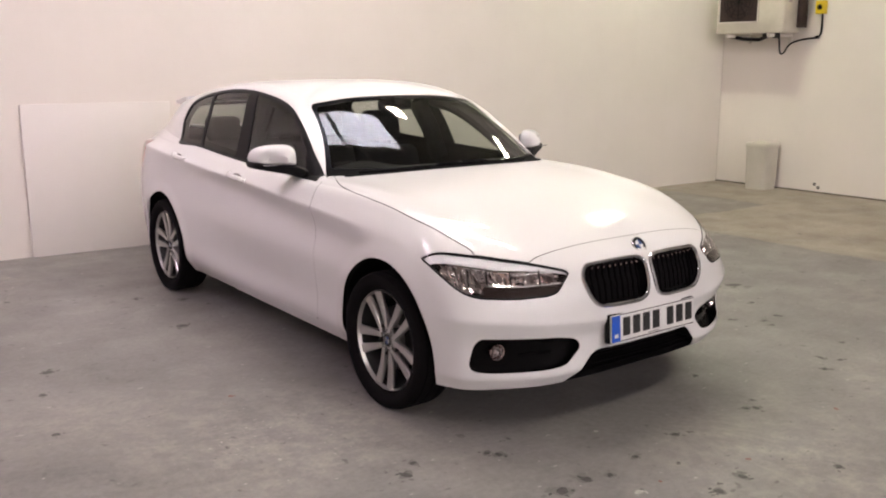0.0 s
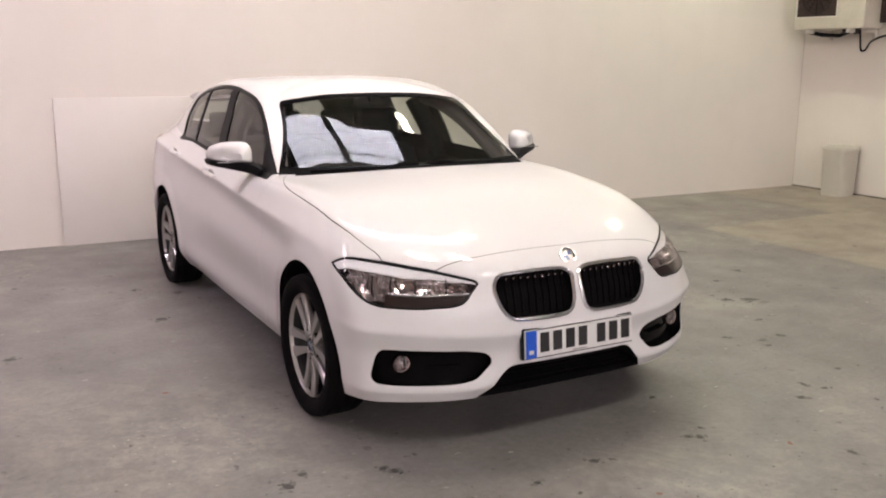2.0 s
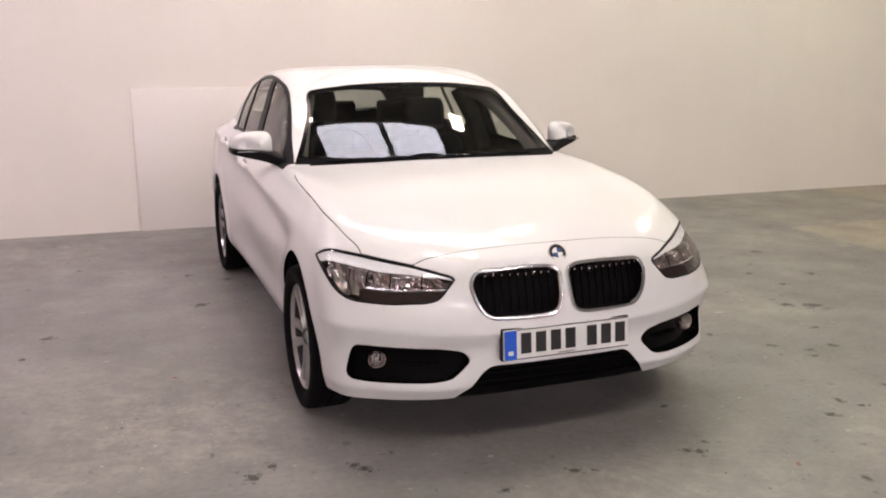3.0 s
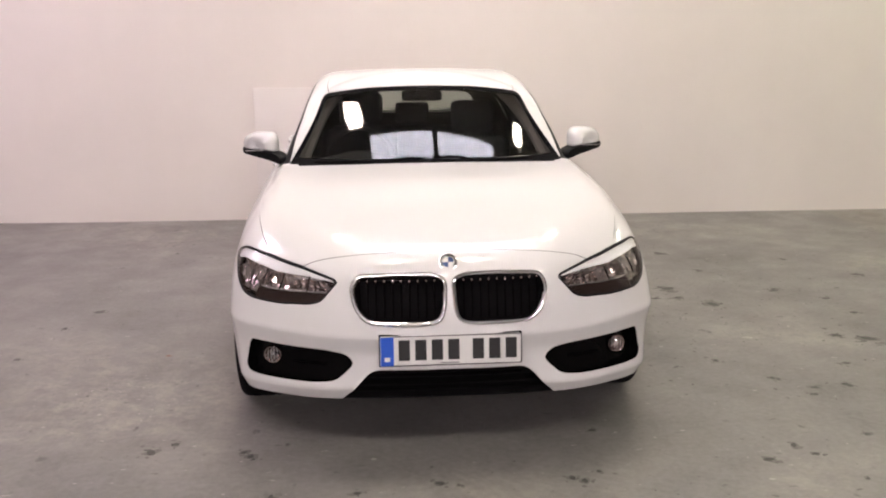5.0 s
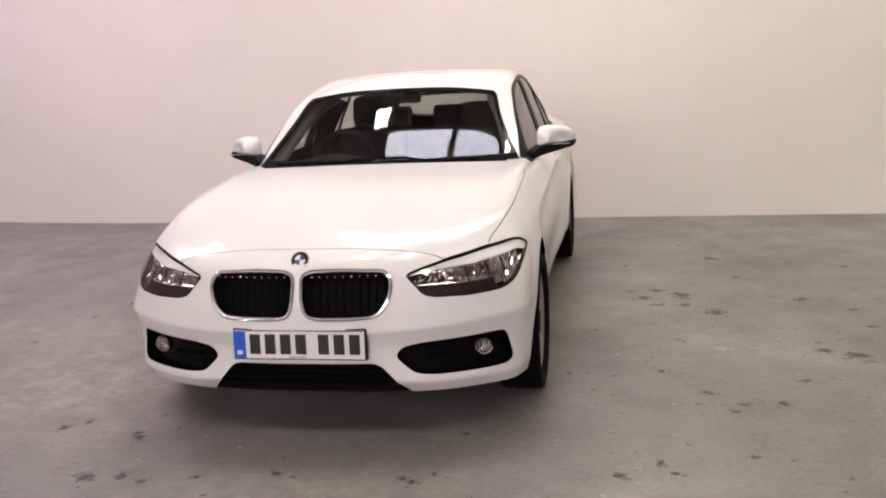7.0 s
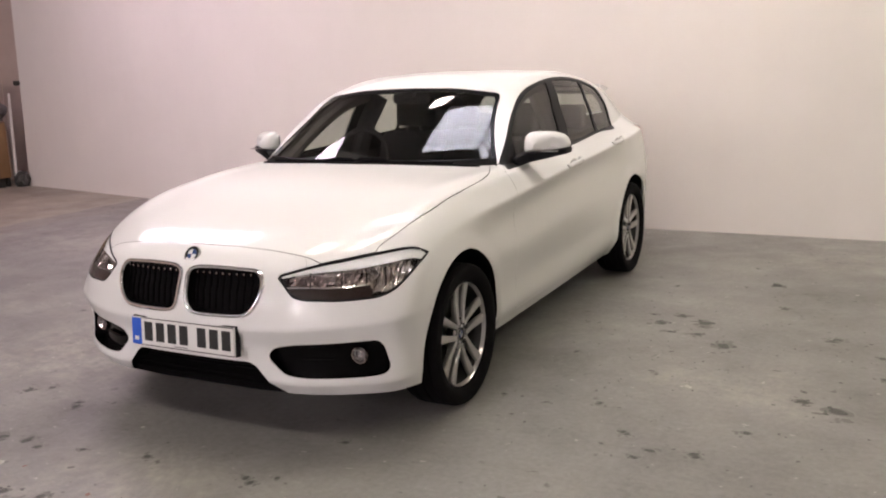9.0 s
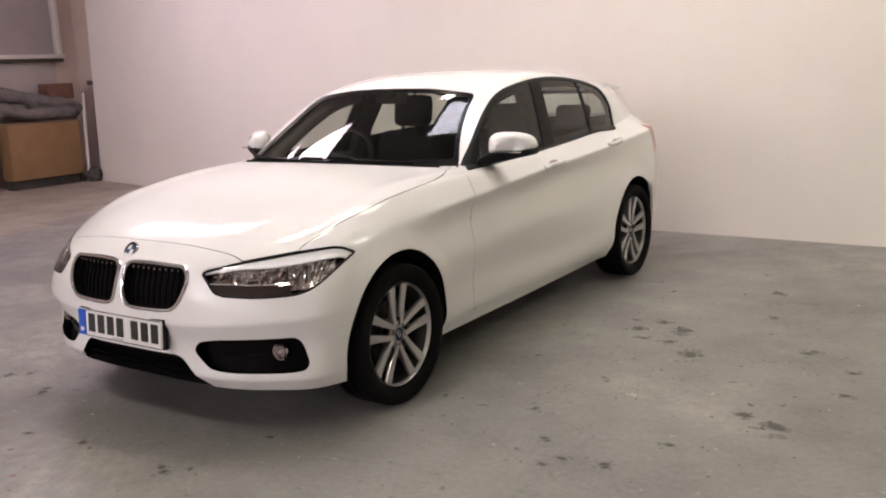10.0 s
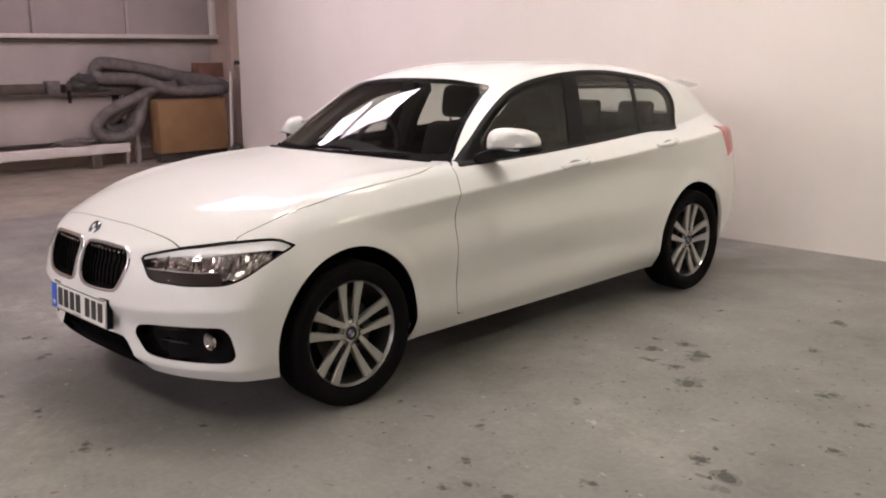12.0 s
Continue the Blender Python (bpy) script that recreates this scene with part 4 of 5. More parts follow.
def make_wheel():
    """A wheel with the x axis pointing out of the car."""
    rim = part("wheel", lathe(bmesh.new(), [(.04, .218), (.056, .223), (.062, .2265), (.058, .2285), (.05, .2295), (.045, .228), (.04, .218)], 72), ALLOY, None, "silver alloy wheel with five double spokes")
    part("barrel", lathe(bmesh.new(), [(-.1, .198), (-.1, .212), (-.08, .216), (.04, .22), (.045, .2185), (.03, .214), (.0, .203), (-.06, .19), (-.1, .198)], 72), ALLOY_SHADE, rim, "inner barrel in alloy colour darkened for shade")
    part("tyre", lathe(bmesh.new(), [(.05, .2285), (.062, .233), (.075, .247), (.082, .268), (.084, .285), (.08, .3), (.072, .306), (.06, .31), (.052, .312), (.05, .306), (.042, .306), (.04, .312), (.004, .312), (.002, .306), (-.006, .306), (-.008, .312), (-.05, .312),
                                    (-.056, .306), (-.07, .312), (-.095, .308), (-.11, .3), (-.115, .28), (-.11, .25), (-.1, .225)], 72), TYRE, rim, "black rubber tyre")
    for k in range(5):
        a = math.radians(90 + 72 * k)
        for lean in (-1, 1):
            part("spoke", spoke(a, lean), ALLOY, rim)
        b = a + math.radians(36)
        nut = part("wheel_bolt", lathe(bmesh.new(), [(.0, .009), (.03, .009), (.033, .007), (.033, .0005)], 6), STEEL, rim)
        nut.matrix_basis = pose(0, .056 * math.cos(a), .056 * math.sin(a))
        # the wells' shade comes from the same darkened colour
        well = part("bolt_well", lathe(bmesh.new(), [(.028, .012), (.042, .0165), (.042, .02), (.01, .021)], 16), ALLOY_SHADE, rim)
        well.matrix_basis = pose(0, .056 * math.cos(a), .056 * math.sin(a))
    part("hub", lathe(bmesh.new(), [(-.02, .07), (.02, .066), (.036, .05), (.041, .04), (.042, .034), (.038, .033), (.038, .0005)], 40), ALLOY, rim)
    part("hub_cap", lathe(bmesh.new(), [(.036, .0325), (.045, .031), (.046, .027), (.044, .025), (.044, .0005)], 32), GLOSS_BLACK, rim, "plain round hub cap")
    part("hub_ring", lathe(bmesh.new(), [(.043, .0325), (.0465, .032), (.0465, .029), (.043, .0285)], 32), CHROME, rim)
    for k in range(4):
        bm = bmesh.new()
        arc = [(.0455, .018 * math.cos(t), .018 * math.sin(t)) for t in (math.pi / 2 * (k + j / 6) for j in range(7))]
        bm.faces.new([bm.verts.new((.0455, 0, 0))] + [bm.verts.new(p) for p in arc])
        part("hub_quarter", bm, (BADGE_BLUE, BADGE_GREY)[k % 2], rim, smooth=False)
    part("brake_disc", lathe(bmesh.new(), [(-.03, .06), (-.005, .07), (-.005, .145), (-.025, .145), (-.025, .06)], 48), STEEL, rim, "steel brake disc")
    part("wheel_back", lathe(bmesh.new(), [(-.05, .2), (-.06, .1), (-.06, .001)], 40), MATT_BLACK, rim)
    return rim


first = make_wheel()
turns = {(1, .82): -2, (-1, .82): 30, (1, 3.51): -8, (-1, 3.51): 12}
for k, ((s, y), turn) in enumerate(turns.items()):
    x = 0.802
    m = pose(s * x, y, AXLE_Z - .003, 0, 0, 0 if s > 0 else 180) @ pose(0, 0, 0, turn)
    w = first if k == 0 else copy_thing(first, m)
    w.matrix_basis = m
    w.parent = car
    # brake caliper and inner wheel arch
    bm = bmesh.new()
    rows = []
    for x0 in (.48, .868):
        rows.append([bm.verts.new((x0, y + (ARCH[0] + .012) * math.cos(a), AXLE_Z + (ARCH[0] + .012) * math.sin(a))) for a in np.linspace(-.1, math.pi + .1, 40)])
    for i in range(39):
        bm.faces.new((rows[0][i], rows[0][i + 1], rows[1][i + 1], rows[1][i]))
    bm.faces.new(rows[0])
    for v in bm.verts:
        v.co.x = s * v.co.x - (s * .02 if abs(v.co.x) > .7 else 0)
    part("wheel_arch_liner", bm, MATT_BLACK, car, "black wheel arch liner")

under = boxed(-.62, .62, .45, 4.2, .185, .225, .02)
part("underbody", under, MATT_BLACK, car, "dark underside")
part("rear_valance", boxed(-.5, .5, 4.24, 4.345, .24, .36, .03), MATT_BLACK, car, "black rear valance")


def mirror(s):
    """A door mirror: painted cap over a slanting black shell that runs in to the door."""
    def loft(outline, centre, rows):
        bm, rings = bmesh.new(), []
        for y, k in rows:
            rings.append([bm.verts.new((s * (centre[0] + k * (x - centre[0])), y + .5 * x, centre[1] + k * (z - centre[1]))) for x, z in outline])
        for a, b in zip(rings, rings[1:]):
            n = len(a)
            for i in range(n):
                bm.faces.new((a[i], a[(i + 1) % n], b[(i + 1) % n], b[i]))
        bm.faces.new(rings[0][::-1]), bm.faces.new(rings[-1])
        return bm

    front = [(-.062, .3), (-.058, .58), (-.048, .78), (-.032, .9), (-.012, .97), (.008, 1.0), (.026, 1.0), (.038, .98), (.044, .94)]
    cap_line = smooth_line([(-.094, -.036), (-.098, -.005), (-.094, .038), (-.076, .06), (-.015, .064), (.045, .056), (.088, .034), (.104, -.008), (.093, -.024), (0, -.032)], 40, True)
    cap = part("door_mirror", loft(cap_line, (0, -.01), front), WHITE_PAINT, car, "white mirror cap over a black foot")
    cap.location = (s * .89, 1.80, 1.05)
    shell_line = smooth_line([(-.14, -.105), (-.15, -.07), (-.1, -.038), (0, -.03), (.09, -.021), (.107, -.024), (.104, -.048), (.05, -.064), (-.05, -.086)], 40, True)
    part("mirror_shell", loft(shell_line, (0, -.06), [(y, .62 + .38 * k) for y, k in front]), TRIM_BLACK, cap, "black lower shell and foot")
    part("indicator", boxed(s * .03 - .05, s * .03 + .05, -.06, -.042, -.036, -.03, .002), CHROME, cap, "slim bright indicator strip")
    part("mirror_glass", boxed(-.07, .07, .032, .039, -.028, .038, .002), CHROME, cap, "mirror glass")


def handle(s, y, z, door):
    at, n = on_skin(front_door if y < 2.5 else rear_door, y=y, z=z)
    pts = []
    for k in range(13):
        u = k / 12
        q, m = on_skin(front_door if y < 2.5 else rear_door, y=y - .115 + .23 * u, z=z - .008 + .018 * u)
        lift = .036 * math.sin(math.pi * min(1, max(0, u * 1.0))) ** .5 if 0 < u < 1 else 0
        pts.append((s * (q.x + m.x * lift), q.y, q.z))
    bm = tube(bmesh.new(), pts, [.012 + .004 * math.sin(math.pi * k / 12) for k in range(13)], 10)
    part("door_handle", bm, WHITE_PAINT, door, "body-coloured pull handle")
    # grey oval: shade of the recess behind the handle, put in as colour
    cup = bmesh.new()
    bmesh.ops.create_uvsphere(cup, u_segments=20, v_segments=10, radius=1)
    for v in cup.verts:
        v.co = (s * (at.x - .002) + v.co.x * .006, at.y + v.co.y * .06, at.z - .004 + v.co.z * .026)
    part("handle_cup", cup, material("cup_shade", (.28, .27, .26), .4), door)


for s in BOTH:
    mirror(s)
    handle(s, 2.345, .893, doors["front", s])
    handle(s, 3.235, .935, doors["rear", s])
    # black tube added in the gap before the front door to darken its shut line
    edge = sorted((tuple(p) for p in rim_line(sided(front_door, s), -.004) if p[1] < 1.53 and .28 < p[2] < .945), key=lambda p: p[2])
    part("gap_shade", tube(bmesh.new(), [(x, y - .0025, z) for x, y, z in edge[::3]], .003, 6), TRIM_BLACK, doors["front", s])

# wipers and the black scuttle at the foot of the windscreen
scuttle = tube(bmesh.new(), [(x, 1.358 + .27 * abs(x) ** 2, .979 - .022 * abs(x)) for x in np.linspace(-.66, .66, 29)], .012, 8)
part("scuttle", scuttle, MATT_BLACK, car, "black plastic scuttle below the windscreen")


def wiper(x0, x1, lift):
    pts, blade = [], []
    for k in range(15):
        u = k / 14
        x = x0 + (x1 - x0) * u
        q, n = on_skin(screen, abs(x), y=1.374 + .32 * x * x + lift * u)
        p = q + Vector((n.x * (1 if x > 0 else -1), n.y, n.z)) * .012
        pts.append((x, p.y, p.z))
        if u > .25:
            blade.append((x, p.y + .012, p.z - .004))
    w = part("wiper", tube(bmesh.new(), pts, [.009 - .005 * k / 14 for k in range(15)], 6), MATT_BLACK, car, "black windscreen wiper")
    part("wiper_blade", tube(bmesh.new(), blade, .006, 6), TRIM_BLACK, w)


wiper(-.58, -.02, .0)
wiper(.02, .52, .0)

# spoiler over the rear window
bm = bmesh.new()
prof = [(3.86, 1.302), (3.98, 1.29), (4.13, 1.268), (4.15, 1.258), (4.13, 1.25), (4.02, 1.24), (3.9, 1.25)]
rows = []
for x in np.linspace(-.53, .53, 23):
    k = abs(x) / .53
    rows.append([bm.verts.new((x, 3.86 + (y - 3.86) * (1 - .2 * k * k), z - .012 * k * k)) for y, z in prof])
for a, b in zip(rows, rows[1:]):
    for j in range(len(prof)):
        bm.faces.new((a[j], a[(j + 1) % len(prof)], b[(j + 1) % len(prof)], b[j]))
bm.faces.new(rows[0]), bm.faces.new(rows[-1][::-1])
part("spoiler", bm, WHITE_PAINT, gate, "white roof spoiler")

# ---- inside the car ----
SEAT = material("seat_cloth", (0.008, 0.008, 0.009), 0.9, spec=0.1)
DASH = material("dash", (0.007, 0.007, 0.007), 0.6, spec=0.15)
PILLAR_GREY = material("pillar_grey", (0.11, 0.098, 0.092), 0.85)
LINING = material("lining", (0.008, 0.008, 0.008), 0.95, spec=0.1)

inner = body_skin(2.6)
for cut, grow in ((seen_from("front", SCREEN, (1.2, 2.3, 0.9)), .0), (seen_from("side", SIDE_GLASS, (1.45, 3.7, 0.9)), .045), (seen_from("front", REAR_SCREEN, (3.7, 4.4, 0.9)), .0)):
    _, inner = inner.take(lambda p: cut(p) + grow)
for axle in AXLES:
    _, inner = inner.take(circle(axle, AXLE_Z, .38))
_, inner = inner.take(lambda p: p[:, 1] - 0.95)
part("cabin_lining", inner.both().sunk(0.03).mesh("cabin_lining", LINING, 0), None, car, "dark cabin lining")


def cushion(x0, x1, y0, y1, z0, z1, bevel, tilt=0.0):
    bm = boxed(x0, x1, y0, y1, z0, z1, bevel, 4)
    if tilt:
        for v in bm.verts:
            v.co.y += (v.co.z - z0) * math.tan(radians(tilt))
    return bm


for s in BOTH:
    up = .03 if s < 0 else -.035
    seat = part("front_seat", cushion(s * .36 - .25, s * .36 + .25, 2.0, 2.5, .38, .56, .05), SEAT, car, "dark cloth front seat")
    part("seat_back", cushion(s * .36 - .23, s * .36 + .23, 2.42, 2.54, .5, 1.02 + up, .055, 20), SEAT, seat)
    part("headrest", cushion(s * .36 - .14, s * .36 + .14, 2.65, 2.76, 1.045 + up, 1.25 + up, .05, 8), SEAT, seat)
    for d in (-.05, .05):
        part("headrest_post", tube(bmesh.new(), [(s * .36 + d, 2.66, 1.0 + up), (s * .36 + d, 2.7, 1.1 + up)], .006, 6), STEEL, seat)
for s in BOTH:
    pillar = smooth_line([(s * .68, 1.655, .945), (s * .636, 1.8, 1.055), (s * .588, 1.955, 1.165), (s * .532, 2.11, 1.252), (s * .505, 2.32, 1.295)], 24)
    part("pillar_lining", tube(bmesh.new(), [tuple(p) for p in pillar], .045, 10), PILLAR_GREY, car, "grey lining of the front pillar")
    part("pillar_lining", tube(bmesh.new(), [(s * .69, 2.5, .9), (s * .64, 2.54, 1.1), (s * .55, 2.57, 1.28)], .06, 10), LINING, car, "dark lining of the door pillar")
bench = part("rear_seat", cushion(-.62, .62, 2.85, 3.3, .4, .55, .05), SEAT, car, "dark cloth rear bench")
part("seat_back", cushion(-.6, .6, 3.3, 3.44, .5, .99, .05, 20), SEAT, bench)
for x in (-.41, 0, .41):
    part("headrest", cushion(x - .125, x + .125, 3.49, 3.57, 1.0, 1.16, .035, 8), SEAT, bench)
dash = bmesh.new()
rows = []
for x in np.linspace(-.7, .7, 29):
    k = abs(x) / .7
    hump = .045 * math.exp(-((x + .36) / .17) ** 2)
    prof = [(1.38 + .2 * k * k, .9), (1.42 + .2 * k * k, .945), (1.62 + .1 * k, .955 + hump * .4), (1.8, .955 + hump), (1.9, .93 + hump), (1.93, .88), (1.88, .7), (1.8, .5)]
    rows.append([dash.verts.new((x, y, z)) for y, z in prof])
for a, b in zip(rows, rows[1:]):
    for j in range(len(prof) - 1):
        dash.faces.new((a[j], a[j + 1], b[j + 1], b[j]))
part("dashboard", dash, DASH, car, "dark grey dashboard")
ring = [(-.36 + .185 * math.cos(a), 2.0 + .055 * math.sin(a), .93 + .175 * math.sin(a)) for a in (2 * math.pi * k / 40 for k in range(40))]
steering = part("steering_wheel", tube(bmesh.new(), ring, .016, 8, True), DASH, car, "black three-spoke steering wheel")
part("steering_hub", boxed(-.43, -.29, 1.96, 2.0, .87, .98, .025, 3), DASH, steering)
for a in (0, math.pi, 1.5 * math.pi):
    part("steering_spoke", tube(bmesh.new(), [(-.36, 1.99, .925), (-.36 + .18 * math.cos(a), 2.0 + .05 * math.sin(a), .93 + .17 * math.sin(a))], .013, 6), DASH, steering)
part("rear_view_mirror", cushion(-.115, .115, 1.99, 2.015, 1.255, 1.315, .02), DASH, car, "interior rear-view mirror")
part("mirror_stem", boxed(-.035, .035, 1.955, 2.01, 1.29, 1.335, .012), DASH, car)


# ---- the hall ----
def slab(name, x0, x1, y0, y1, z0, z1, mat, label):
    return tagged(part(name, boxed(x0, x1, y0, y1, z0, z1), mat, None, smooth=False), label, kind="structure")


def wall_between(name, a, b, height, thick, mat, label):
    """An upright wall whose face runs from a to b, with its thickness to the left of that way."""
    d = (Vector(b) - Vector(a)).normalized()
    n = Vector((-d.y, d.x)) * thick
    bm = bmesh.new()
    base = [Vector(p) for p in (a, b)]
    ring = [base[0], base[1], base[1] + n, base[0] + n]
    low = [bm.verts.new((p.x, p.y, 0)) for p in ring]
    top = [bm.verts.new((p.x, p.y, height)) for p in ring]
    bm.faces.new(low[::-1]), bm.faces.new(top)
    for i in range(4):
        bm.faces.new((low[i], low[(i + 1) % 4], top[(i + 1) % 4], top[i]))
    return tagged(part(name, bm, mat, None, smooth=False), label, kind="structure")


slab("floor", -9.9, 7.4, -26, 8, -.15, 0, FLOOR_GREY, "worn grey painted concrete floor with dark oil spots")


def bent_wall(name, line_, height, thick, mat, label, lean=0.0):
    """An upright wall along a line of points, its thickness behind it; its far end may lean back by lean at the top."""
    bm, rows = bmesh.new(), []
    pts = [Vector(p) for p in line_]
    for i, p in enumerate(pts):
        d = (pts[min(i + 1, len(pts) - 1)] - pts[max(i - 1, 0)]).normalized()
        q = p + Vector((d.y, -d.x)) * thick
        back = d * lean if i == len(pts) - 1 else Vector((0, 0))
        rows.append([bm.verts.new(v) for v in ((p.x, p.y, 0), (p.x - back.x, p.y - back.y, height), (q.x - back.x, q.y - back.y, height), (q.x, q.y, 0))])
    for a, b in zip(rows, rows[1:]):
        for j in range(4):
            bm.faces.new((a[j], b[j], b[(j + 1) % 4], a[(j + 1) % 4]))
    bm.faces.new(rows[0][::-1]), bm.faces.new(rows[-1])
    bmesh.ops.recalc_face_normals(bm, faces=bm.faces)
    return tagged(part(name, bm, mat, None), label, kind="structure")


bend = [tuple((1 - u) ** 2 * np.array((-2.9, 5.241)) + 2 * u * (1 - u) * np.array((-4.5, 5.295)) + u * u * np.array((-6.4, 5.716))) for u in np.linspace(0, 1, 17)]
bent_wall("wall_back", [(7.0, 4.91), (2.0, 5.077)] + bend + [(-8.58, 6.2)], CEILING, .25, WALL_WHITE, "white painted back wall bending away at one end", .21)
slab("wall_right", 7.0, 7.25, .4, 5.4, 0, CEILING, WALL_WHITE, "white painted side wall behind the cooling unit")
# out of view; dark so that little light bounces onto the car's side
slab("wall_right_front", 7.003, 7.25, -26, .4, 0, CEILING, FAR_DARK, "unseen side wall behind the camera, dark grey to cut bounced light")
slab("wall_left", -9.733, -9.483, -26, 7, 0, CEILING, BEIGE, "beige wall behind the workbench")
slab("wall_alcove", -9.5, -7.9, 6.645, 6.9, 0, CEILING, BEIGE, "beige end wall of the workbench corner")
# end wall and ceiling stay out of view, greyed to deepen the shadows
slab("wall_front", -9.9, 7.4, -26.2, -26, 0, CEILING, FAR_GREY, "unseen dull grey end wall added to close the hall")
slab("ceiling", -9.9, 7.4, -26.2, 8, CEILING, CEILING + .2, CEILING_PALE, "grey sheeted ceiling out of view, darkened to cut bounced light")


# ---- lights in the ceiling ----
DAY = glow("daylight_panel", (0.9, 0.87, 1.0), 15.5)
# glow of the unseen fill lamps added over the floor before the car
FRONT_FILL = glow("front_fill", (1.0, 0.88, 0.74), 85.0)
FRONT_FILL_BRIGHT = glow("front_fill_bright", (1.0, 0.89, 0.86), 72.0)


DAY_PINK = glow("daylight_panel_pink", (1.0, 0.79, 0.96), 19.0)


def roof_light(x0, x1, y0, y1, panel_glow):
    """A daylight panel let into the ceiling, with a frame round it."""
    e = tagged(empty("roof_light", ((x0 + x1) / 2, (y0 + y1) / 2, CEILING)), "translucent daylight panel in a thin white ceiling frame", "roof light", "ceiling daylight panels")
    w, d = (x1 - x0) / 2, (y1 - y0) / 2
    part("panel", boxed(-w, w, -d, d, -.02, -.004), panel_glow, e, smooth=False)
    for a in ((-w - .05, w + .05, d, d + .05), (-w - .05, w + .05, -d - .05, -d), (-w - .05, -w, -d, d), (w, w + .05, -d, d)):
        part("frame_bar", boxed(*a, -.04, -.003, .004), PALE_RAIL, e)
    return e


def strip_lamp(x, y, z, wide, long, tube_glow):
    """A hanging lamp: tray, glowing cover and two rods up to the ceiling."""
    e = tagged(empty("ceiling_lamp", (x, y, z)), "warm white lamp hanging on two rods, of a set partly added for fill", "lamp", "ceiling lamps")
    part("tray", boxed(-wide / 2 - .03, wide / 2 + .03, -long / 2 - .03, long / 2 + .03, .0, .07, .01), PALE_RAIL, e)
    part("cover", boxed(-wide / 2, wide / 2, -long / 2, long / 2, -.03, -.003, .005), tube_glow, e, smooth=False)
    for k in (-1, 1):
        part("rod", tube(bmesh.new(), [(0, k * long * .35, .06), (0, k * long * .35, CEILING - z)], .006, 6), STEEL, e)
    return e


for x0, x1, y0, y1 in ((-.87, .33, 2.5, 3.06), (.44, 1.5, 2.5, 3.06), (-4.75, -3.25, 2.65, 3.45), (-6.4, -5.15, 2.95, 3.85)):
    pane = roof_light(x0, x1, y0, y1, DAY if x0 > -2 else DAY_PINK)
    part("glazing_bar", boxed((x0 - x1) / 2, (x1 - x0) / 2, (y0 - y1) / 2 + .085, (y0 - y1) / 2 + .1, -.032, -.021), PALE_RAIL, pane, smooth=False)
# glow of two unseen lamps added above the bonnet to shape the car's shadow
KEY_FILL = glow("key_fill", (1.0, 0.89, 0.76), 102.0)
WARM_WALL = glow("warm_tube_wall", (0.95, 0.98, 0.73), 232.0)
WARM_DIM = glow("warm_tube_dim", (1.0, 0.80, 0.69), 85.0)
WARM_STRONG = glow("warm_tube_strong", (1.0, 0.87, 0.68), 150.0)
# lamps at y 1.2 and y -2.3 are unseen and added as fill
for x, y, wide, long, tube_glow in ((-1.02, 3.26, .26, .3, WARM_DIM), (1.86, 3.22, .2, .3, WARM_STRONG), (5.15, 3.9, .18, .4, WARM_WALL), (-.4, 1.2, .18, .5, KEY_FILL), (.5, 1.2, .18, .5, KEY_FILL),
                                    (-2.4, -2.3, .3, .6, FRONT_FILL_BRIGHT), (.2, -2.3, .3, .6, FRONT_FILL_BRIGHT), (2.8, -2.3, .3, .6, FRONT_FILL)):
    strip_lamp(x, y, 4.25, wide, long, tube_glow)

# rows of bare tubes down the long hall behind the camera
TUBE = glow("bare_tube", (1.0, 0.88, 0.91), 760.0)


def batten(x, y, z, long, tube_glow):
    """A bare fluorescent tube under a narrow tray, hanging on two rods."""
    e = tagged(empty("tube_lamp", (x, y, z)), "bare warm white tube lamp hanging on two rods", "lamp", "tube lamps down the hall")
    part("tray", boxed(-long / 2, long / 2, -.04, .04, .03, .09, .008), PALE_RAIL, e)
    part("tube", tube(bmesh.new(), [(-long / 2 + .03, 0, 0), (long / 2 - .03, 0, 0)], .02, 8), tube_glow, e)
    for k in (-1, 1):
        part("tube_holder", boxed(k * (long / 2 - .02) - .012, k * (long / 2 - .02) + .012, -.02, .02, -.025, .03, .003), PALE_RAIL, e)
        part("rod", tube(bmesh.new(), [(k * long * .35, 0, .08), (k * long * .35, 0, CEILING - z)], .006, 6), STEEL, e)
    return e


for y, xs in ((-9.0, (-6.5, -2.6, 1.3)), (-14.0, (-6.5, -2.6, 1.3, 4.8)), (-20.0, (-6.5, -2.6, 1.3, 4.8))):
    for x in xs:
        batten(x, y, 4.0, .9, TUBE)

# dark joint of dirt along the foot of the walls
GRIME = mottled("grime", (0.09, 0.078, 0.064), (0.2, 0.18, 0.15), 5)
slab("wall_joint_right", 6.985, 7.0, -25.9, 4.9, .0005, .016, GRIME, "dark dirt joint along the foot of the wall")
wall_between("corner_joint", (6.998, 4.9), (6.994, 4.9005), 2.4, -.003, STAIN, "thin stained crack in the corner of the walls")
# ---- right-hand wall: cooling unit, switch, bin ----
RED_DARK = mottled("red_dark", (0.014, 0.006, 0.005), (0.035, 0.016, 0.013), 14)


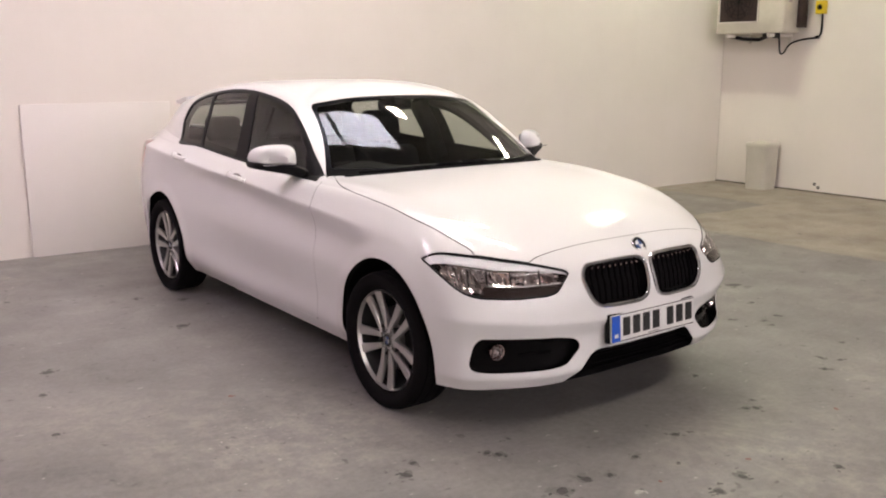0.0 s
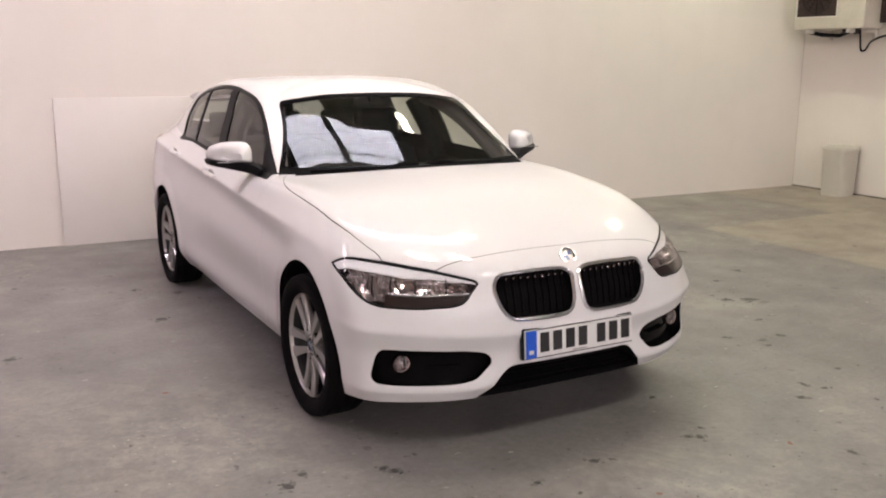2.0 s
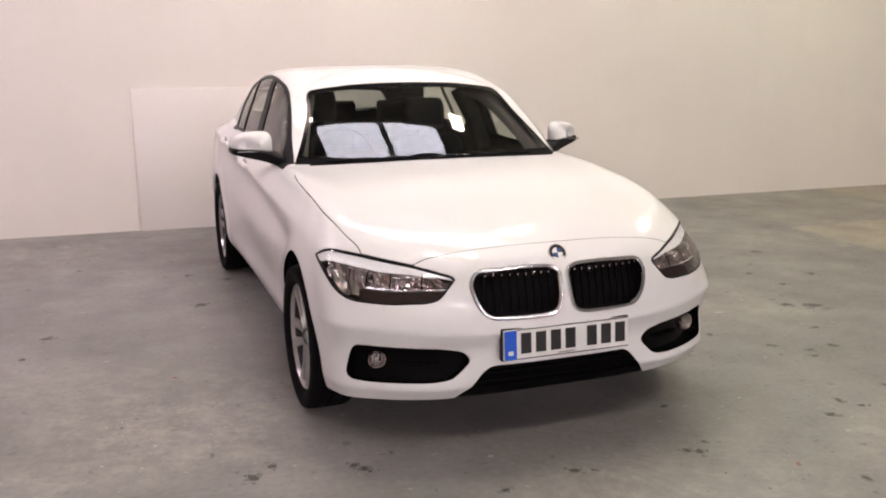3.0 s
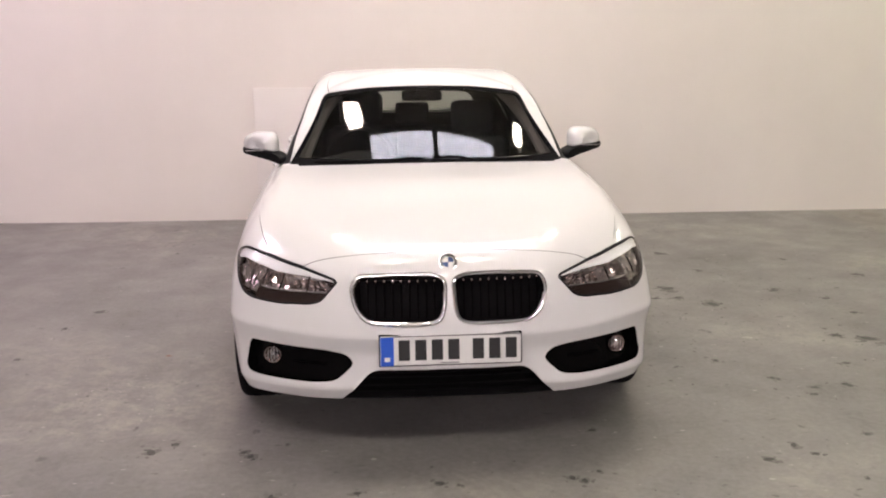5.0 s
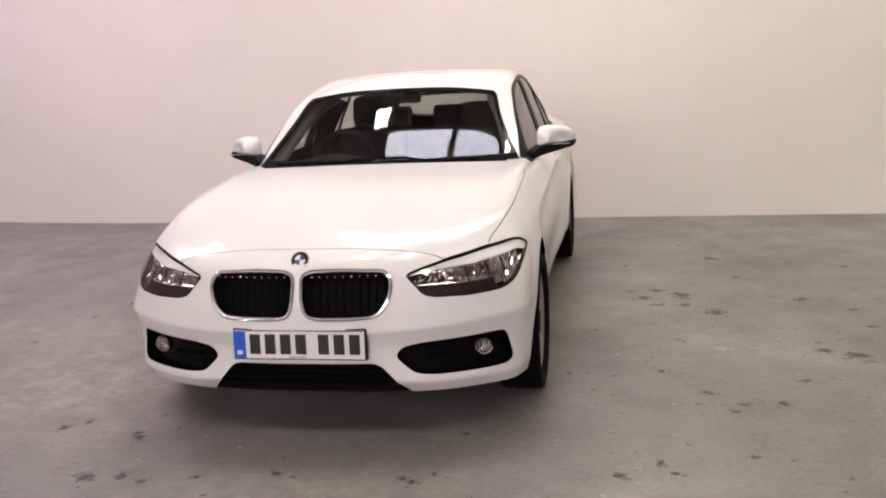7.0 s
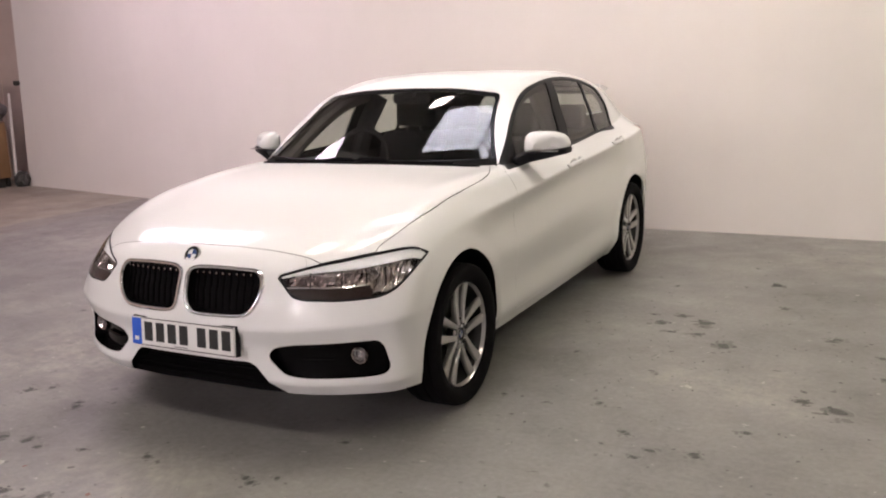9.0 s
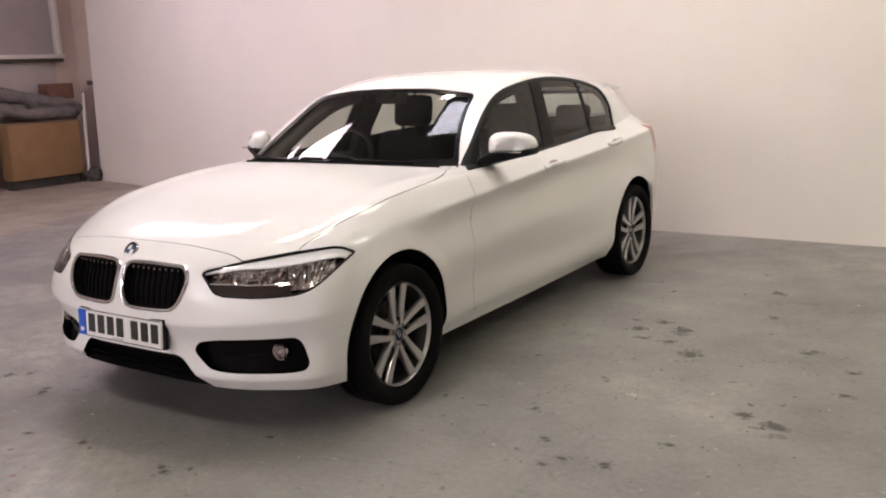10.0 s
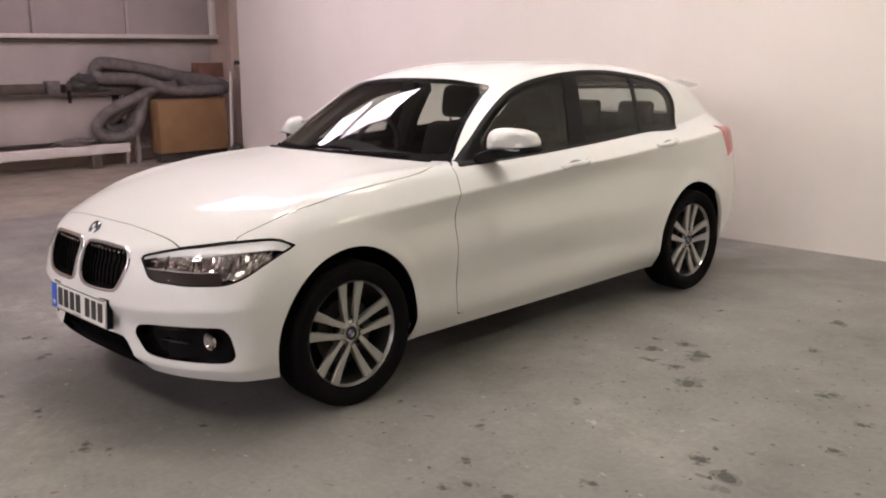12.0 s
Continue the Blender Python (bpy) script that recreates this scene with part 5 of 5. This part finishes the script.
def cooling_unit():
    """An outdoor cooling unit on wall brackets, fan behind a square guard."""
    u = tagged(part("cooling_unit", boxed(6.55, 6.88, 3.78, 4.7, 1.86, 2.5, .018, 3), UNIT_CREAM, None), "cream metal cooling unit with dark fan guard on brackets", "air conditioner")
    part("fan_recess", boxed(6.541, 6.552, 4.13, 4.655, 2.0, 2.45, .004), RED_DARK, u, "dark fan opening")
    for k in (.06, .11, .16, .2):
        ring = [(6.535, 4.39 + k * math.cos(a), 2.235 + k * math.sin(a)) for a in (2 * math.pi * j / 36 for j in range(36))]
        part("guard_ring", tube(bmesh.new(), ring, .004, 5, True), TRIM_BLACK, u)
    for k in range(6):
        a = math.pi * k / 6
        part("guard_wire", tube(bmesh.new(), [(6.537, 4.39 + .21 * math.cos(a), 2.235 + .21 * math.sin(a)), (6.537, 4.39 - .21 * math.cos(a), 2.235 - .21 * math.sin(a))], .004, 5), TRIM_BLACK, u)
    for y0, y1, z0, z1 in ((4.12, 4.665, 1.985, 2.0), (4.12, 4.665, 2.45, 2.465), (4.115, 4.13, 1.985, 2.465), (4.655, 4.67, 1.985, 2.465)):
        part("guard_edge", boxed(6.535, 6.553, y0, y1, z0, z1, .003), PALE_RAIL, u, "pale frame round the fan")
    part("pipe_cover", boxed(6.80, 6.93, 3.715, 3.778, 1.92, 2.5, .01), RED_DARK, u, "black pipe cover on the side")
    part("side_hatch", boxed(6.6, 6.74, 3.772, 3.783, 2.1, 2.4, .004), UNIT_CREAM, u)
    part("maker_plate", boxed(6.62, 6.68, 3.768, 3.774, 2.2, 2.27, .002), GREY_PANEL, u)
    for y in (3.95, 4.52):
        b = part("bracket", boxed(6.52, 6.998, y - .02, y + .02, 1.815, 1.857, .004), PALE_RAIL, u)
        part("bracket_upright", boxed(6.96, 6.998, y - .02, y + .02, 1.5 + .25, 1.815, .004), PALE_RAIL, b)
    part("drain_pipe", tube(bmesh.new(), [(6.7, 4.62, 1.84), (6.68, 4.4, 1.8), (6.72, 4.2, 1.79), (6.8, 4.15, 1.83)], .022, 8), TRIM_BLACK, u)
    part("pipe_joint", boxed(6.62, 6.68, 3.9, 3.96, 1.80, 1.86, .01), STEEL, u)
    part("pipe_joint", boxed(6.62, 6.68, 4.05, 4.1, 1.81, 1.86, .01), STEEL, u)


def isolator():
    e = tagged(part("isolator_switch", boxed(6.92, 6.998, 3.515, 3.625, 2.07, 2.22, .012, 3), SWITCH_YELLOW, None), "yellow wall isolator switch with a black knob and cable", "switch")
    knob = part("knob", lathe(bmesh.new(), [(-.03, .03), (0, .03), (.006, .026), (.006, .0005)], 20), TRIM_BLACK, e, "black round knob")
    knob.matrix_basis = pose(6.915, 3.57, 2.145, 0, 0, 180)
    part("knob_bar", boxed(6.9, 6.912, 3.562, 3.578, 2.12, 2.17, .003), TRIM_BLACK, e)
    pts = smooth_line([(6.66, 3.90, 1.87), (6.68, 3.90, 1.74), (6.70, 3.89, 1.625), (6.73, 3.87, 1.63), (6.77, 3.835, 1.72), (6.85, 3.76, 1.775), (6.95, 3.66, 1.80), (6.985, 3.6, 1.81), (6.985, 3.57, 1.86), (6.985, 3.565, 2.07)], 40)
    part("cable", tube(bmesh.new(), pts, .011, 8), TRIM_BLACK, e, "black rubber cable")
    part("cable_clip", boxed(6.97, 6.998, 3.59, 3.63, 1.795, 1.83, .004), TRIM_BLACK, e)


def waste_bin():
    bm = bmesh.new()
    rows = []
    for z, k in ((0, .88), (.03, .9), (.5, .985), (.515, 1.03), (.545, 1.03), (.56, .99), (.565, .9), (.567, .5)):
        rows.append([bm.verts.new((6.80 + .15 * k * x, 4.105 + .15 * k * y, z)) for x, y in rounded([(-1, -1), (1, -1), (1, 1), (-1, 1)], .35, 4)])
    for a, b in zip(rows, rows[1:]):
        n = len(a)
        for j in range(n):
            bm.faces.new((a[j], a[(j + 1) % n], b[(j + 1) % n], b[j]))
    bm.faces.new(rows[0][::-1]), bm.faces.new(rows[-1])
    b = tagged(part("waste_bin", bm, BIN_WHITE, None), "white plastic bin with a flat lid standing by the wall", "bin")
    part("lid_edge", boxed(6.648, 6.656, 3.99, 4.22, .508, .52, .002), BIN_WHITE, b)
    part("foot", boxed(6.68, 6.92, 3.98, 4.23, .0, .012, .004), TRIM_BLACK, b)


cooling_unit()
isolator()
waste_bin()
for y, z in ((3.5, .1), (3.45, .065)):
    plug = part("wall_hole", lathe(bmesh.new(), [(-.01, .018), (.004, .02), (.004, .012), (-.004, .0005)], 14), DARK_CLOTH, None)
    plug.matrix_basis = pose(6.998, y, z, 0, 0, 180)
    tagged(plug, "small dark drilled hole in the white wall", "hole", "holes in the wall")

# ---- back wall: a white board leaning behind the car ----
board = part("white_board", boxed(-1.37, -.2, 0, .028, 0, 1.205, .004), BOARD_WHITE, None)
board.matrix_basis = pose(0, 5.104, .001, -.35, 0, -1.9)
tagged(board, "thin white board leaning against the back wall", "board")

# ---- left corner: panelled partition, workbench, hoses, brown board ----
X = -9.483
PALE_LOWER = mottled("pale_lower", (.38, .335, .32), (.46, .41, .385), 1.3)
tagged(part("panel_rail", boxed(X + .001, X + .155, .75, 6.35, 1.818, 1.881, .01), PALE_RAIL, None), "long pale window rail on the beige wall", kind="structure")
tagged(part("panel_rail", boxed(X + .001, X + .12, .75, 6.34, 1.77, 1.817, .006), OLD_WOOD, None), "dark wooden batten under the window rail", kind="structure")
for y0, y1 in ((.75, 2.046), (2.1, 3.477), (3.531, 4.845), (4.89, 6.24)):
    p = tagged(part("wall_panel", boxed(X + .001, X + .045, y0, y1, 1.885, 3.4, .006), GREY_PANEL, None), "large grey sheet panel above the rail", kind="structure")
for y in (2.073, 3.504, 4.8675):
    tagged(part("panel_post", boxed(X + .001, X + .08, y - .022, y + .022, 1.882, 3.4, .005), GREY_PANEL, None), "narrow upright post between panels", kind="structure")
tagged(part("panel_post", boxed(X + .001, X + .135, 6.25, 6.32, 1.882, 3.4, .005), PALE_RAIL, None), "pale upright post at the end of the panels", kind="structure")
tagged(part("lower_panel", boxed(X + .001, X + .036, .75, 6.24, .3, 1.768, .004), PALE_LOWER, None), "pale painted lower wall panel", kind="structure")


def workbench():
    b = tagged(part("workbench", boxed(X + .045, -9.033, .75, 4.998, 1.0125, 1.062, .008), OLD_WOOD, None), "long dark wooden workbench with a pale front panel", "workbench")
    part("front_panel", boxed(-9.19, -9.17, .75, 4.42, .38, 1.01, .004), mottled("bench_pale", (.4, .355, .33), (.48, .43, .395), 1.6), b, "pale front panel")
    for y in (.84, 2.55, 4.548, 4.72):
        part("leg", boxed(-9.13, -9.07, y - .03, y + .03, 0, 1.01, .006), PALE_LOWER, b)
    part("lower_shelf", boxed(-9.44, -9.14, .75, 4.96, .2, .24, .005), GREY_PANEL, b)
    part("clamp", boxed(-9.04, -9.0, 3.72, 3.77, .92, 1.1, .01), TRIM_BLACK, b)


def ribbed_hose(pts, r, n=150):
    """A flexible hose with rings along it."""
    line_ = smooth_line(pts, n)
    return tube(bmesh.new(), [tuple(p) for p in line_], [r * (1 + .09 * (-1) ** k) for k in range(n)], 12)


workbench()
hoses = {
    "coiled grey ribbed hose lying on the workbench": [(-9.08, 6.19, 1.04), (-9.06, 5.61, 1.15), (-9.08, 5.29, 1.29), (-9.10, 4.84, 1.38), (-9.11, 4.44, 1.45), (-9.11, 4.23, 1.45), (-9.10, 4.16, 1.35), (-9.06, 4.21, 1.26), (-9.02, 4.39, 1.24), (-8.99, 4.74, 1.22), (-8.97, 5.02, 1.13), (-8.95, 5.34, 1.04), (-8.95, 5.70, 1.03), (-8.95, 6.10, 1.03)],
    "grey ribbed hose crossing over the coil": [(-9.24, 4.15, 1.15), (-9.22, 4.40, 1.30), (-9.15, 4.80, 1.33), (-9.08, 5.16, 1.30), (-9.03, 5.61, 1.22), (-9.01, 6.01, 1.15), (-8.99, 6.24, 1.04)],
    "grey ribbed hose under the coil along the bench": [(-9.17, 4.12, 1.13), (-9.17, 4.53, 1.13), (-9.17, 5.07, 1.15), (-9.19, 5.61, 1.12), (-9.19, 6.15, 1.06)],
    "grey ribbed hose coiled inside the hanging loop": [(-9.04, 4.98, 1.03), (-9.02, 4.67, 0.90), (-9.02, 4.39, 0.74), (-9.02, 4.26, 0.59), (-9.02, 4.35, 0.50), (-9.02, 4.53, 0.52), (-9.02, 4.66, 0.68), (-9.04, 4.80, 0.86)],
    "grey ribbed hose hanging down in a loop beside the bench": [(-8.99, 5.34, 1.12), (-8.97, 5.00, 1.08), (-8.93, 4.73, 0.98), (-8.92, 4.42, 0.87), (-8.92, 4.17, 0.74), (-8.92, 4.05, 0.56), (-8.92, 4.15, 0.44), (-8.92, 4.42, 0.41), (-8.92, 4.62, 0.52), (-8.93, 4.73, 0.74), (-8.95, 4.80, 0.92), (-8.99, 4.94, 1.10)],
}
for label, pts in hoses.items():
    tagged(part("hose", ribbed_hose(pts, .09 if "coil" in label else .078), HOSE_GREY, None, angle=80), label, "hose", "flexible hoses")
cab = tagged(part("brown_box", boxed(-8.95, -8.68, 4.88, 6.0, .14, .925, .01), BROWN_BOARD, None), "plain brown board box raised over a dark shadowed gap", "box")
part("box_seam", boxed(-8.68, -8.676, 4.88, 5.99, .91, .921, .001), OLD_WOOD, cab)
# dark block added to paint the shadow in the gap under the box
part("box_gap_shade", boxed(-8.94, -8.76, 4.92, 5.96, .0, .139, .008), DARK_CLOTH, cab, "dark block standing in for the shadowed gap")
tagged(part("dark_board", boxed(-8.97, -8.78, 6.005, 6.05, .0, .98, .006), DARK_CLOTH, None), "dark board standing beside the brown box", "board")
tagged(part("dark_crate", boxed(-9.258, -9.006, 5.78, 6.2, 1.224, 1.45, .012), RED_WOOD, None), "dark wooden crate on top of the hoses", "crate")
for y0, y1, h, x0, mat in ((2.865, 3.45, .135, -9.276, OLD_WOOD), (3.47, 3.64, .17, -9.222, HOSE_GREY), (3.72, 4.044, .12, -9.258, OLD_WOOD), (1.83, 2.82, .117, -9.276, DARK_CLOTH)):
    tagged(part("bench_box", boxed(x0, x0 + .2, y0, y1, 1.063, 1.063 + h, .012), mat, None), "low dark box lying on the workbench", "box", "boxes on the workbench")


def heap(x, y, z, wide, long, high, shift):
    """A crumpled lump of cloth."""
    bm = bmesh.new()
    bmesh.ops.create_icosphere(bm, subdivisions=4, radius=1)
    for v in bm.verts:
        k = 1 + .3 * noise.noise(v.co * 2 + shift) + .12 * noise.noise(v.co * 6 + shift)
        v.co = (x + v.co.x * wide * k, y + v.co.y * long * k, max(z, z + high * (.8 + v.co.z * k)))
    return bm


tagged(part("rag", heap(-9.08, 3.98, 1.0625, .12, .2, .14, Vector((0, 0, 0))), DARK_CLOTH, None), "dark crumpled rag heaped on the workbench", "rag")
tagged(part("white_beam", boxed(-8.95, -8.85, .75, 4.5, .19, .33, .02, 3), PALE_RAIL, None), "long pale beam lying on blocks before the bench", "beam")
for y in (1.3, 3.9):
    tagged(part("beam_block", boxed(-8.98, -8.82, y, y + .14, 0, .189, .01), OLD_WOOD, None), "wooden block under the pale beam", "block", "blocks under the beam")
tagged(part("grey_sack", heap(-8.9, 3.72, .331, .07, .3, .06, Vector((2, 0, 1))), HOSE_GREY, None), "limp grey sack lying on the pale beam", "sack")


def leaning_board():
    bm = boxed(-.009, .009, -.02, .02, 0, 1.3, .003)
    bmesh.ops.transform(bm, matrix=pose(-8.66, 6.05, .004, -3.0, -1.0, 0), verts=bm.verts)
    return bm


tagged(part("white_strip", leaning_board(), PALE_RAIL, None), "thin white batten leaning in the corner", "batten")
tagged(part("dark_bag", heap(-8.6, 6.1, 0, .12, .1, .12, Vector((3, 1, 2))), DARK_CLOTH, None), "small dark bag on the floor at the end of the wall", "bag")
hook = tagged(part("wall_hook", lathe(bmesh.new(), [(-.01, .03), (.02, .035), (.06, .035), (.07, .0005)], 14), DARK_CLOTH, None), "dark round fixing on the wall's end", "fixing")
hook.matrix_basis = pose(-8.53, 6.18, 1.44, 0, 0, 250)

# ---- oil spots, scuffs and chips trodden into the floor ----
OIL = mottled("oil_spot", (0.022, 0.021, 0.02), (0.08, 0.076, 0.07), 60, 0.55)
CHIP = mottled("paint_chip", (0.36, 0.345, 0.31), (0.5, 0.48, 0.44), 40, 0.8)
RED_SCUFF = mottled("red_scuff", (0.2, 0.1, 0.08), (0.27, 0.16, 0.13), 50, 0.7)
SPOTS_BESIDE = [
    (1.37, 2.32, .024), (1.60, 2.38, .03), (1.45, 2.49, .02), (1.76, 2.0, .03), (1.29, 2.47, .013), (1.6, 2.16, .02), (1.45, 2.16, .016), (1.27, 3.18, .012),
    (1.85, 3.38, .022), (1.97, 2.82, .018), (2.26, 2.26, .018), (2.5, 2.05, .016), (1.41, 1.01, .012), (1.09, 1.66, .01), (1.61, .73, .011), (1.73, .61, .013),
    (1.89, .64, .013), (2.2, 1.46, .009), (2.2, 1.34, .018), (2.35, 1.27, .03), (2.52, 1.74, .017), (.98, .97, .01), (1.59, .75, .013), (2.04, .91, .014),
    (1.9, .62, .014), (1.69, .53, .012), (2.28, 2.3, .018), (1.87, 3.37, .018), (2.22, 1.33, .014), (2.9, 1.9, .02), (3.0, 2.6, .022), (2.7, 3.1, .015)]
SPOTS_BEFORE = [
    (.6, .24, .011), (.43, -.17, .012), (.54, -.13, .009), (-.81, .16, .012), (1.36, .02, .012), (1.41, -.06, .012), (-.8, -.26, .024), (-1.18, .19, .018),
    (-1.1, .26, .012), (1.21, -.09, .015), (-.56, -.27, .013), (-.78, .12, .016), (-.66, -.24, .02), (.47, -.2, .013), (-.17, -.58, .016), (-.06, -.17, .013),
    (-.34, -.6, .017), (-.36, -.22, .011), (-1.12, 2.61, .022), (-.89, 3.2, .016), (-1.14, 3.39, .013), (-2.07, 1.9, .013), (-2.14, 1.38, .011), (-1.97, 2.22, .02),
    (.2, -.75, .014), (.9, -.6, .012), (1.7, -.3, .014)]


def blot(out, x, y, r, rnd, lift):
    """One uneven flat blot: a main patch with smaller ones round it."""
    verts, faces = out
    for k in range(1 + (r > .012) + 2 * (r > .017)):
        size = r if k == 0 else r * rnd.uniform(.2, .45)
        a0, away = rnd.uniform(0, 6.28), 0 if k == 0 else r * rnd.uniform(1.1, 1.9)
        cx, cy, wide, turn = x + away * math.cos(a0), y + away * math.sin(a0), rnd.uniform(1.0, 1.7), rnd.uniform(0, 3.14)
        first, m = len(verts), 16
        reach = [rnd.uniform(.55, 1.2) for _ in range(m)]
        for j in range(m):
            t = 2 * math.pi * j / m
            q = size * (reach[j - 1] + 2 * reach[j] + reach[(j + 1) % m]) / 4
            u, v = q * wide * math.cos(t), q * math.sin(t) / wide ** .4
            verts.append((cx + u * math.cos(turn) - v * math.sin(turn), cy + u * math.sin(turn) + v * math.cos(turn), lift))
        faces.append(list(range(first, first + m)))


def blots(name, places, mat, label, seed, size=.85, lift=.0012):
    rnd, out = random.Random(seed), ([], [])
    for x, y, r in places:
        blot(out, x, y, r * size, rnd, lift)
    tagged(part(name, mesh_of(name, *out, mat, smooth=False), None, None), label, "stain", kind="stuff")


rnd = random.Random(11)
drift = [(rnd.gauss(1.9, .7), rnd.gauss(1.9, .8), rnd.uniform(.002, .009)) for _ in range(240)]
drift += [(rnd.uniform(-2.6, 3.2), rnd.uniform(-1.3, 4.5), rnd.uniform(.002, .006)) for _ in range(170)]
FAINT = mottled("oil_halo", (0.115, 0.111, 0.103), (0.18, 0.174, 0.163), 45, 0.6)
blots("oil_halos", SPOTS_BESIDE + SPOTS_BEFORE, FAINT, "faint greasy rims of old oil spots on the floor", 9, 1.8, .0006)
blots("oil_spots", [(x, y, r * 1.35) for x, y, r in SPOTS_BESIDE + SPOTS_BEFORE] + [(x, y, r) for x, y, r in drift if abs(x) > .95 or y < .1], OIL, "dark oil spots trodden into the grey floor", 5)
chips = [(2.02, 1.52, .012), (1.72, 1.35, .02), (-.58, -.43, .02), (-.3, .05, .012), (-1.5, .6, .012)]
chips += [(rnd.gauss(-1.45, .28), rnd.gauss(.72, .25), rnd.uniform(.002, .008)) for _ in range(45)]
chips += [(rnd.uniform(-2.6, 3.2), rnd.uniform(-1.3, 4.5), rnd.uniform(.002, .006)) for _ in range(90)]
blots("paint_chips", [(x, y, r) for x, y, r in chips if abs(x) > .95 or y < .1], CHIP, "pale chips and scuffs in the grey floor paint", 6)
blots("red_scuffs", [(-1.37, 1.36, .02), (-.02, -.5, .014), (.75, -.42, .014), (-.45, -.42, .01)], RED_SCUFF, "faint reddish scuffs on the grey floor", 7)
